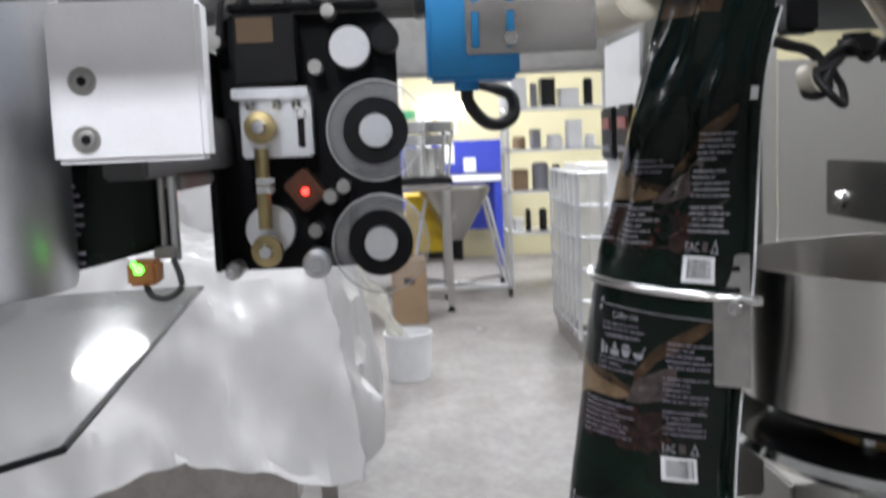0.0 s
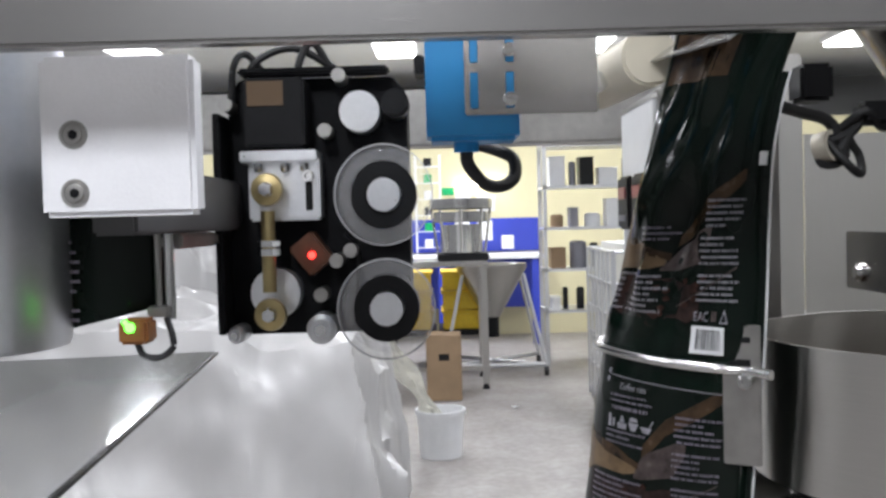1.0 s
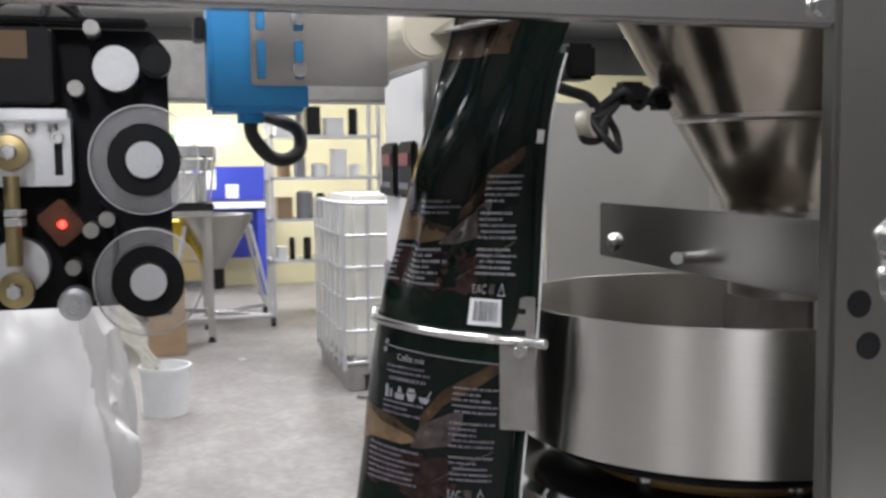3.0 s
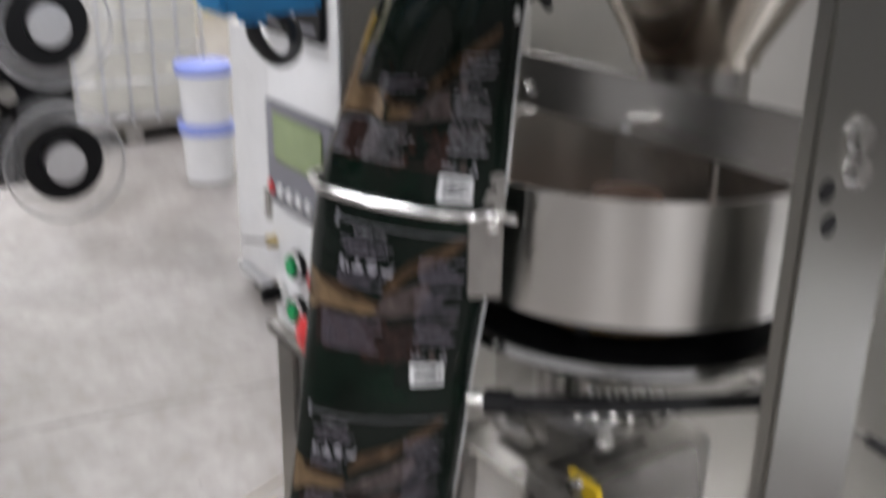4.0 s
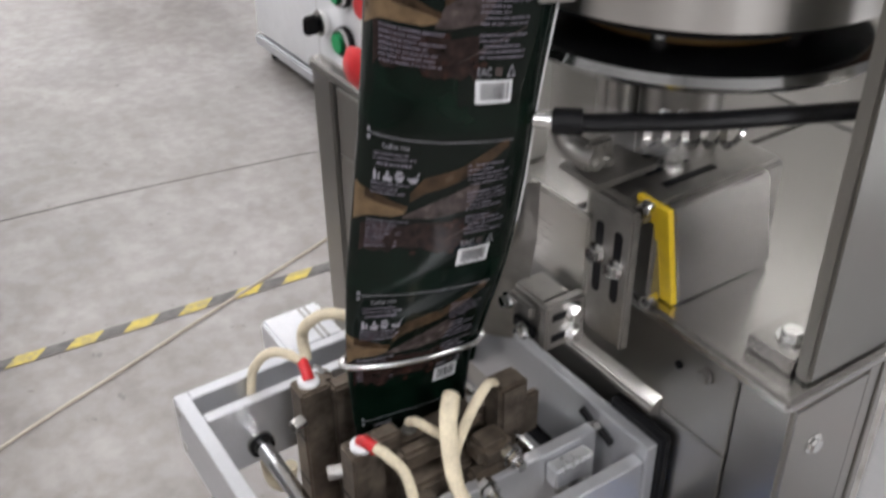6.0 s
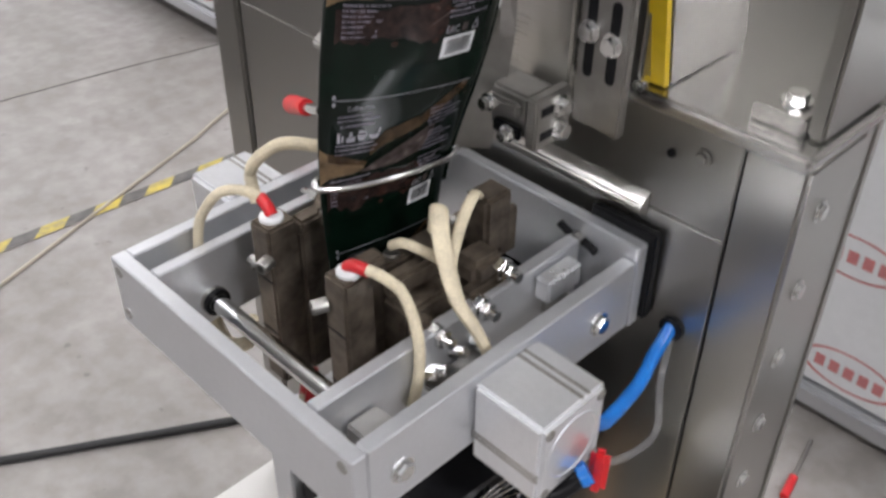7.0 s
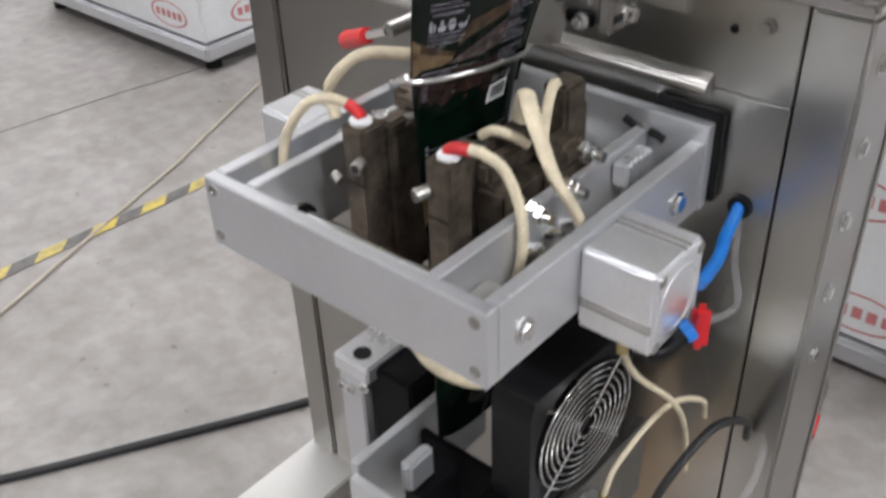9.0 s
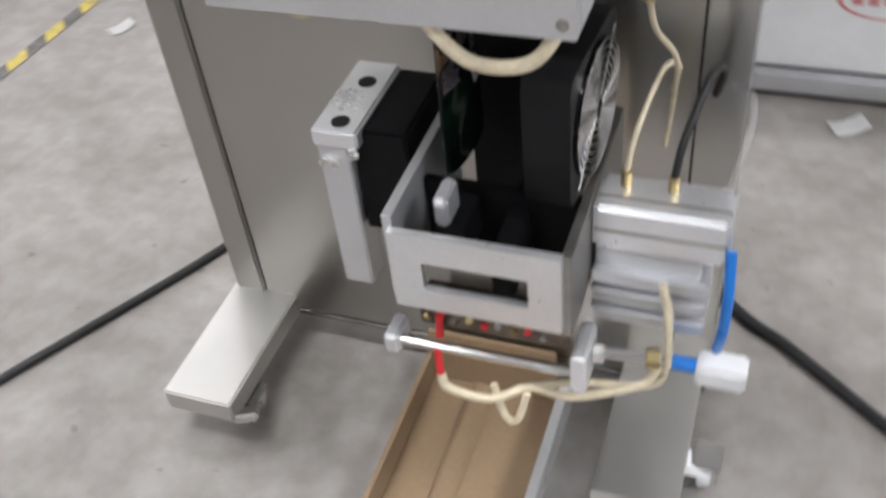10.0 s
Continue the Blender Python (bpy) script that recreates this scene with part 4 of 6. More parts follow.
def lower_unit():
    """Clamp and cutter carriage under the jaws."""
    u = thing("clamp_unit", 0.05, -0.2, 0.36, "aluminium clamp unit with air cylinder below the jaws", "machine unit")
    # slotted front plate
    bm = mesh()
    y0, y1 = -0.306, -0.296
    x0, x1, z0, z1 = -0.043, 0.143, 0.455, 0.562
    for b in ((x0, x1, z0, z0 + 0.03), (x0, x1, z1 - 0.037, z1), (x0, x0 + 0.035, z0 + 0.03, z1 - 0.037), (x1 - 0.035, x1, z0 + 0.03, z1 - 0.037)):
        box(bm, b[0], b[1], y0, y1, b[2], b[3], 0)
    bmesh.ops.remove_doubles(bm, verts=bm.verts, dist=0.0005)
    part("front_plate", bm, ALU_L, u, smooth=False)
    part("side_plate", B(x0 - 0.008, x0 + 0.003, -0.295, -0.08, 0.455, 0.575, 0.001), ALU, u)
    part("side_plate", B(x1 - 0.003, x1 + 0.008, -0.295, -0.03, 0.44, 0.556, 0.001), STEEL_DULL, u)
    part("cross_plate", B(x0 + 0.004, x1 - 0.004, -0.2, -0.19, 0.44, 0.55, 0.001), BLACK_M, u)
    part("inner_block", B(0.0, 0.03, -0.27, -0.21, 0.5, 0.55, 0.002), BLACK_M, u)
    part("inner_block", B(0.0, 0.016, -0.275, -0.235, 0.5505, 0.59, 0.004), ALU, u)
    part("blade_holder", B(0.06, 0.085, -0.28, -0.1, 0.47, 0.53, 0.002), BLACK_M, u)
    part("blade_holder", B(0.0, 0.1, -0.25, -0.24, 0.44, 0.5, 0.001), STEEL_DULL, u)
    # standing block with two holes
    b = part("block", B(-0.168, -0.112, -0.205, -0.06, 0.578, 0.602, 0.003), ALU_L, u, "thick drilled aluminium plate")
    for y in (-0.185, -0.105):
        part("hole", R((-0.138, y, 0.6015), (-0.138, y, 0.6028), 0.011, 20), BLACK, b)
    part("block_leg", B(-0.166, -0.128, -0.2, -0.16, 0.36, 0.577, 0.002), ALU, u)
    part("block_leg", B(-0.125, -0.06, -0.19, -0.06, 0.45, 0.596, 0.003), BLACK_M, u)
    capscrew(u, (-0.12, -0.2, 0.575), (0.3, -1, 0), 0.007, 0.008)
    capscrew(u, (-0.145, -0.2, 0.555), (0, -1, 0), 0.007, 0.005)
    capscrew(u, (-0.158, -0.2, 0.555), (0, -1, 0), 0.007, 0.005)
    # long cylinder to the side, with ribs
    c = part("air_cylinder", B(0.152, 0.296, -0.208, -0.145, 0.49, 0.553, 0.006), ALU_L, u, "ribbed aluminium air cylinder")
    for i in range(3):
        part("rib", B(0.153, 0.28, -0.212, -0.15, 0.385 + 0.03 * i, 0.405 + 0.03 * i, 0.003), ALU, u)
    part("back_body", B(0.155, 0.27, -0.2, -0.152, 0.38, 0.489, 0.003), ALU, u)
    part("groove", B(0.155, 0.294, -0.19, -0.186, 0.5525, 0.5537, 0), STEEL_DULL, c)
    part("groove", B(0.155, 0.294, -0.2086, -0.207, 0.52, 0.524, 0), STEEL_DULL, c)
    for x in (0.18, 0.23):
        fit = part("fitting", R((x, -0.165, 0.552), (x, -0.165, 0.572), 0.006, 12), BRASS, c)
        part("air_tube", S([(x, -0.165, 0.57), (x + 0.005, -0.15, 0.61), (x + 0.02, -0.09, 0.65), (x + 0.03, -0.03, 0.62), (x + 0.02, 0.01, 0.56)], 0.0045 if x > 0.2 else 0.003, 10), RUBBER if x > 0.2 else WIRE, fit)
    part("air_tube", S([(0.285, -0.16, 0.555), (0.298, -0.1, 0.6), (0.29, -0.05, 0.61), (0.27, 0.0, 0.58)], 0.004, 10), CLEAR_RING, u)
    part("blue_hose", S([(0.298, -0.21, 0.52), (0.302, -0.225, 0.48), (0.302, -0.23, 0.42), (0.298, -0.22, 0.38)], 0.006, 12), BLUE_HOSE, u)
    part("connector", B(0.28, 0.335, -0.25, -0.215, 0.345, 0.375, 0.004), PLASTIC_W, u)
    part("connector", R((0.245, -0.235, 0.362), (0.28, -0.235, 0.362), 0.009, 14), BLUE_HOSE, u)
    # guide rod in end clamps
    part("guide_rod", R((-0.052, -0.3, 0.388), (0.158, -0.285, 0.372), 0.0065, 20), SHINY, u, "polished guide rod")
    part("rod_end", B(-0.066, -0.048, -0.312, -0.27, 0.372, 0.402, 0.004), ALU_L, u)
    part("rod_end", B(0.15, 0.168, -0.3, -0.24, 0.352, 0.412, 0.003), ALU_L, u)
    part("piston_rod", R((0.168, -0.26, 0.385), (0.245, -0.25, 0.38), 0.007, 18), SHINY, u)
    part("nut", R((0.168, -0.262, 0.385), (0.18, -0.26, 0.385), 0.013, 6, bevel=0.001), SHINY, u)
    part("nut", R((0.225, -0.253, 0.381), (0.24, -0.25, 0.38), 0.012, 6, bevel=0.001), BRASS, u)
    h = part("heater_bar", B(-0.03, 0.14, -0.28, -0.24, 0.4, 0.435, 0.002), JAW, u, "heat-stained bar with wiring")
    for i in range(9):
        part("terminal", R((-0.02 + 0.017 * i, -0.284, 0.415 + 0.008 * (i % 2)), (-0.02 + 0.017 * i, -0.276, 0.417), 0.0045, 8), (BRASS, RED, SHINY)[i % 3], h)
    part("red_sleeve", R((-0.004, -0.29, 0.395), (-0.004, -0.285, 0.425), 0.0045, 10), RED, u)
    part("red_sleeve", R((0.0, -0.31, 0.35), (-0.005, -0.3, 0.385), 0.0045, 10), RED, u)
    part("lead", S([(0.0, -0.31, 0.352), (0.01, -0.315, 0.335), (0.06, -0.31, 0.325), (0.1, -0.29, 0.335), (0.14, -0.285, 0.325), (0.18, -0.275, 0.33), (0.225, -0.26, 0.345), (0.24, -0.255, 0.37)], 0.0055, 10), WIRE, u)
    part("lead", S([(0.06, -0.3, 0.34), (0.075, -0.31, 0.3), (0.09, -0.31, 0.295), (0.1, -0.3, 0.335)], 0.0045, 10), WIRE, u)
    part("lead", S([(0.09, -0.29, 0.33), (0.15, -0.27, 0.335), (0.24, -0.25, 0.34), (0.245, -0.24, 0.43), (0.235, -0.235, 0.48)], 0.005, 10), WIRE, u)
    # heater lead looped below the upper frame
    part("lead", S([(0.0, -0.25, 0.8), (0.02, -0.27, 0.785), (0.06, -0.28, 0.762), (0.11, -0.275, 0.765), (0.135, -0.265, 0.8), (0.14, -0.262, 0.835)], 0.0068, 10), WIRE, u, "cream woven heater lead")
    part("red_sleeve", S([(-0.008, -0.24, 0.812), (0.0, -0.25, 0.8), (0.01, -0.26, 0.792)], 0.0075, 12), RED, u)
    part("lead", S([(-0.145, -0.25, 0.83), (-0.14, -0.255, 0.8), (-0.115, -0.26, 0.785), (-0.085, -0.255, 0.8), (-0.08, -0.25, 0.83)], 0.0068, 10), WIRE, u, "cream woven heater lead")
    # film bag hanging through
    part("carrier_column", B(-0.03, 0.09, -0.06, 0.018, 0.36, 0.82, 0.003), BLACK_M, u)
    return u


def fan():
    c = Vector((0.14, -0.15, 0.637))
    f = thing("cooling_fan", 0.14, -0.15, 0.557, "black square cooling fan with a wire finger guard", "fan")
    t = Matrix.Translation(c) @ pose(0, 0, 0, 0, 0, -4)
    bm = mesh()
    hs = 0.08
    seg = 48
    rings = []
    for x, rr in ((0.0, 0.073), (-0.05, 0.073)):
        rings.append([bm.verts.new(t @ Vector((x, rr * math.cos(a), rr * math.sin(a)))) for a in (2 * math.pi * i / seg for i in range(seg))])
        sq = []
        for i in range(seg):
            a = 2 * math.pi * i / seg
            k = hs / max(abs(math.cos(a)), abs(math.sin(a)))
            k = min(k, hs * 1.32)
            sq.append(bm.verts.new(t @ Vector((x, k * math.cos(a), k * math.sin(a)))))
        rings.append(sq)
    for a, b in ((0, 1), (2, 3), (0, 2), (1, 3)):
        for i in range(seg):
            bm.faces.new((rings[a][i], rings[a][(i + 1) % seg], rings[b][(i + 1) % seg], rings[b][i]))
    part("housing", bm, BLACK, f)
    r = part("rotor", R(t @ Vector((-0.04, 0, 0)), t @ Vector((-0.006, 0, 0)), 0.03, 28, bevel=0.003), BLACK, f)
    for i in range(7):
        a = 2 * math.pi * i / 7
        bm = mesh()
        vs = [bm.verts.new(t @ Vector((x, rr * math.cos(a + d), rr * math.sin(a + d)))) for x, rr, d in ((-0.036, 0.03, 0.0), (-0.036, 0.064, 0.05), (-0.012, 0.064, 0.62), (-0.012, 0.03, 0.7))]
        bm.faces.new(vs)
        bmesh.ops.solidify(bm, geom=bm.faces[:], thickness=0.0015)
        part("blade", bm, BLACK, r)
    for i in range(8):
        rr = 0.014 + 0.0083 * i
        pts = [t @ Vector((0.006, rr * math.cos(a), rr * math.sin(a))) for a in (2 * math.pi * k / 40 for k in range(41))]
        part("guard_ring", S(pts, 0.0012, 6, 1), SHINY, f)
    for i in range(4):
        a = math.pi / 4 + math.pi / 2 * i
        part("guard_arm", R(t @ Vector((0.0045, 0.01 * math.cos(a), 0.01 * math.sin(a))), t @ Vector((0.003, 0.088 * math.cos(a), 0.088 * math.sin(a))), 0.0014, 8), SHINY, f)


def seam_sealer():
    s = thing("seam_sealer", 0.14, 0.03, TOP + 0.008, "steel seam sealing head with slotted plates and a yellow guard", "machine unit")
    part("body", B(0.055, 0.138, 0.0, 0.15, TOP + 0.009, 1.152, 0.003), STEEL_DULL, s)
    bm = mesh()
    a = [(0.022, 1.058), (0.13, 1.056), (0.136, 1.064), (0.116, 1.155), (0.109, 1.161), (0.003, 1.157)]
    f0 = [bm.verts.new((0.152, y, z)) for y, z in a]
    f1 = [bm.verts.new((0.139, y, z)) for y, z in a]
    bm.faces.new(f0)
    bm.faces.new(f1[::-1])
    for i in range(6):
        bm.faces.new((f0[i], f1[i], f1[(i + 1) % 6], f0[(i + 1) % 6]))
    bmesh.ops.bevel(bm, geom=bm.edges[:], offset=0.0025, segments=2, affect="EDGES")
    part("cover", bm, STEEL_H, s, "brushed cover plate")
    bm = mesh()
    gd = [bm.verts.new((x, y, z)) for z, y in ((1.06, 0.015), (1.158, -0.004)) for x, y in ((0.117, y), (0.1515, y), (0.1515, y + 0.006), (0.117, y + 0.006))]
    bm.faces.new(gd[:4][::-1])
    bm.faces.new(gd[4:])
    for i in range(4):
        bm.faces.new((gd[i], gd[(i + 1) % 4], gd[4 + (i + 1) % 4], gd[4 + i]))
    part("guard", bm, YELLOW, s, "yellow plastic guard", False)
    for y, z in ((-0.006, 1.158), (0.012, 1.064)):
        capscrew(s, (0.136, y - 0.004, z), (0.3, -1, 0), 0.006, 0.012)
    part("slotted_plate", B(0.1, 0.147, -0.036, -0.026, 1.03, 1.163, 0.002), STEEL_DULL, s)
    part("arm", B(0.104, 0.128, -0.026, -0.0125, 1.06, 1.13, 0.002), STEEL_DULL, s)
    for x in (0.107, 0.129):
        bm = mesh()
        box(bm, x, x + 0.009, -0.0365, -0.0355, 1.078, 1.137, 0)
        for z in (1.078, 1.137):
            rod(bm, (x + 0.0045, -0.0365, z), (x + 0.0045, -0.0355, z), 0.0045, 16)
        part("slot", bm, BLACK, s)
        hexbolt(s, (x + 0.0045, -0.0365, 1.112 - (x - 0.107) * 0.2), (0, -1, 0), 0.007, 0.009)
    part("top_plate", B(0.05, 0.132, -0.01, 0.15, 1.138, 1.153, 0.002), STEEL_DULL, s)
    for x in (0.062, 0.085, 0.108):
        part("slot", B(x, x + 0.008, 0.03, 0.09, 1.1527, 1.1536, 0.003), BLACK, s)
    hexbolt(s, (0.09, 0.06, 1.153), (0, 0, 1), 0.009, 0.007)
    # clamp block between two end plates, bolted through slots
    c = part("clamp", B(0.038, 0.08, -0.066, -0.032, 1.012, 1.052, 0.003), STEEL_DULL, s)
    part("end_plate", B(0.0805, 0.092, -0.07, -0.026, 1.008, 1.055, 0.002), STEEL_DULL, c)
    for z in (1.02, 1.042):
        part("slot", B(0.0918, 0.0924, -0.064, -0.032, z - 0.004, z + 0.004, 0.002), BLACK, c)
        hexbolt(c, (0.0922, -0.041, z), (1, 0, 0), 0.0072, 0.009)
    part("clamp_plate", B(0.04, 0.074, -0.074, -0.0665, 1.033, 1.046, 0.002), STEEL_DULL, c)
    part("clamp_plate", B(0.046, 0.076, -0.072, -0.0665, 1.012, 1.024, 0.002), BLACK_M, c)
    for x, z in ((0.044, 1.039), (0.066, 1.018)):
        hexbolt(c, (x, -0.074, z), (0, -1, 0), 0.0058, 0.009)
    part("angle", B(0.0, 0.085, -0.024, -0.016, 1.045, 1.125, 0.002), SHEEN, s, "bright folded steel cover")
    # bearing block under the arm, with its bolts
    k = part("bearing_block", B(0.056, 0.082, -0.028, 0.002, 1.166, 1.196, 0.004), STEEL_DULL, s, "dull steel bearing block")
    for y, z in ((-0.02, 1.174), (-0.006, 1.174), (-0.013, 1.188)):
        hexbolt(k, (0.082, y, z), (1, 0, 0), 0.004, 0.005, STEEL_DULL)
    part("bearing_plate", B(0.05, 0.1, -0.033, 0.036, 1.1605, 1.1655, 0.002), STEEL_DULL, k)
    # coiled clear hose and spring above
    for i in range(5):
        part("spring_coil", lathe(mesh(), (0.1 + 0.009 * i, 0.03 + 0.012 * i, 1.2), (1, 0, 0), [(0.012, -0.003), (0.017, 0), (0.012, 0.003), (0.010, 0)], 20), SHINY, s)
    part("air_fitting", S([(0.06, -0.03, 1.2), (0.085, -0.02, 1.215), (0.11, 0.0, 1.205), (0.125, 0.03, 1.2)], 0.013, 12), CLEAR_RING, s)
    part("air_fitting", S([(0.05, -0.035, 1.205), (0.06, -0.03, 1.185), (0.08, -0.02, 1.18)], 0.01, 12), STEEL_DULL, s)
    for x in (0.03, 0.045):
        part("back_column", R((x - 0.02, 0.06, TOP), (x - 0.02, 0.06, 1.24), 0.014, 20), STEEL_DULL, s)


# ---- doser ----
DC = (0.061, 0.094)


def doser():
    d = thing("dosing_drum", *DC, 1.24, "round brushed steel dosing drum over a turntable", "drum")
    part("drum", lathe(mesh(), (*DC, 0), (0, 0, 1), [(0.156, 1.316), (0.16, 1.314), (0.16, 1.411), (0.157, 1.411), (0.156, 1.318)], 128), STEEL_DRUM, d)
    part("hub", lathe(mesh(), (*DC, 0), (0, 0, 1), [(0.1555, 1.322), (0.03, 1.322), (0.03, 1.37), (0.001, 1.37)], 48), COFFEE, d, "drum floor dusted with ground coffee")
    # black disc puts in the shade between drum and turntable
    part("under_drum_shade", lathe(mesh(), (*DC, 0), (0, 0, 1), [(0.001, 1.3), (0.135, 1.3), (0.145, 1.305), (0.145, 1.3135), (0.001, 1.3135)], 64), BLACK_M, d, "black disc standing in for the shade under the drum")
    part("turntable", lathe(mesh(), (*DC, 0), (0, 0, 1), [(0.001, 1.287), (0.15, 1.287), (0.164, 1.284), (0.166, 1.277), (0.16, 1.271), (0.001, 1.271)], 128), SHINY, d)
    part("ring", lathe(mesh(), (*DC, 0), (0, 0, 1), [(0.06, 1.2872), (0.105, 1.2872), (0.105, 1.291), (0.06, 1.291)], 64), PLASTIC_RING, d, "worn brown plastic ring")
    part("drive_column", R((*DC, TOP), (*DC, 1.272), 0.035, 32), STEEL_DULL, d)
    for a in range(6):
        t = 2 * math.pi * a / 6
        part("spacer", R((DC[0] + 0.1 * math.cos(t), DC[1] + 0.1 * math.sin(t), 1.28), (DC[0] + 0.1 * math.cos(t), DC[1] + 0.1 * math.sin(t), 1.323), 0.008, 14), SHINY, d)
    part("scraper", B(-0.02, 0.1, 0.15, 0.155, 1.325, 1.42, 0.001), STEEL_DULL, d)
    part("scraper", B(0.1, 0.17, 0.16, 0.165, 1.325, 1.43, 0.001), STEEL_DULL, d)
    b = thing("crossbar", 0.1, 0.05, 1.43, "flat steel bar holding the scraper over the drum", "bar")
    part("bar", B(-0.042, 0.267, 0.041, 0.046, 1.436, 1.482, 0.001), STEEL_H, b)
    hexbolt(b, (-0.014, 0.041, 1.45), (0, -1, 0), 0.006, 0.005)
    part("pin", R((0.105, 0.041, 1.447), (0.125, 0.022, 1.449), 0.0045, 14), SHINY, b)
    h = thing("hopper", 0.15, 0.16, 1.48, "conical stainless steel hopper filled with ground coffee", "hopper")
    hc = (0.06, 0.16)
    part("cone", lathe(mesh(), (*hc, 0), (0, 0, 1), [(0.051, 1.478), (0.054, 1.478), (0.055, 1.486), (0.155, 1.66), (0.153, 1.66), (0.053, 1.486), (0.051, 1.478)], 96), HOPPER, h)
    part("weld_seam", S([(hc[0] + 0.0555, hc[1] - 0.002, 1.487), (hc[0] + 0.105, hc[1] - 0.004, 1.573), (hc[0] + 0.155, hc[1] - 0.006, 1.66)], 0.0014, 8, 6), SHEEN, h)
    part("seam_ring", lathe(mesh(), (*hc, 0), (0, 0, 1), [(0.0905, 1.546), (0.0925, 1.548), (0.093, 1.551), (0.092, 1.5515)], 96), SHEEN, h)
    part("outlet", R((*hc, 1.41), (*hc, 1.4775), 0.048, 32), STEEL_H, h)
    s = thing("rear_shield", 0.0, 0.34, TOP, "upright brushed steel shield behind the drum", "panel")
    part("sheet", B(-0.49, 0.28, 0.42, 0.427, TOP + 0.011, 1.597, 0.001), SHIELD, s)
    part("sheet", B(-0.505, -0.5, 0.178, 0.55, TOP + 0.011, 1.597, 0.001), SHIELD, s)
    part("pillar", B(-0.56, -0.5, 0.11, 0.177, TOP + 0.011, 1.7, 0.003), SHIELD, s)


STEEL_DRUM = material("turned_steel", (0.6, 0.585, 0.555), 0.3, 1, 0.1, 4, (1, 1, 60), 0.03, 30, rough_vary=0.05)
turned = STEEL_DRUM.node_tree
lay = turned.nodes.new("ShaderNodeTangent")
lay.direction_type, lay.axis = "RADIAL", "Z"
turned.nodes["Principled BSDF"].inputs["Anisotropic"].default_value = 0.85
turned.nodes["Principled BSDF"].inputs["Anisotropic Rotation"].default_value = 0.25
turned.links.new(lay.outputs[0], turned.nodes["Principled BSDF"].inputs["Tangent"])
# mottled brown base colour paints the coffee reflected in the cone
HOPPER = material("coffee_reflection_steel", (0.5, 0.46, 0.4), 0.2, 1, 0.35, 5, (1, 1, 1), 0.03, 40, rough_vary=0.08)
COFFEE = material("ground_coffee", (0.06, 0.032, 0.018), 0.9, 0, 0.4, 60, bump=0.5, bump_scale=400)
PLASTIC_RING = material("amber_plastic", (0.34, 0.2, 0.07), 0.5, 0, 0.4, 12)


# ---- printer and sensor ----


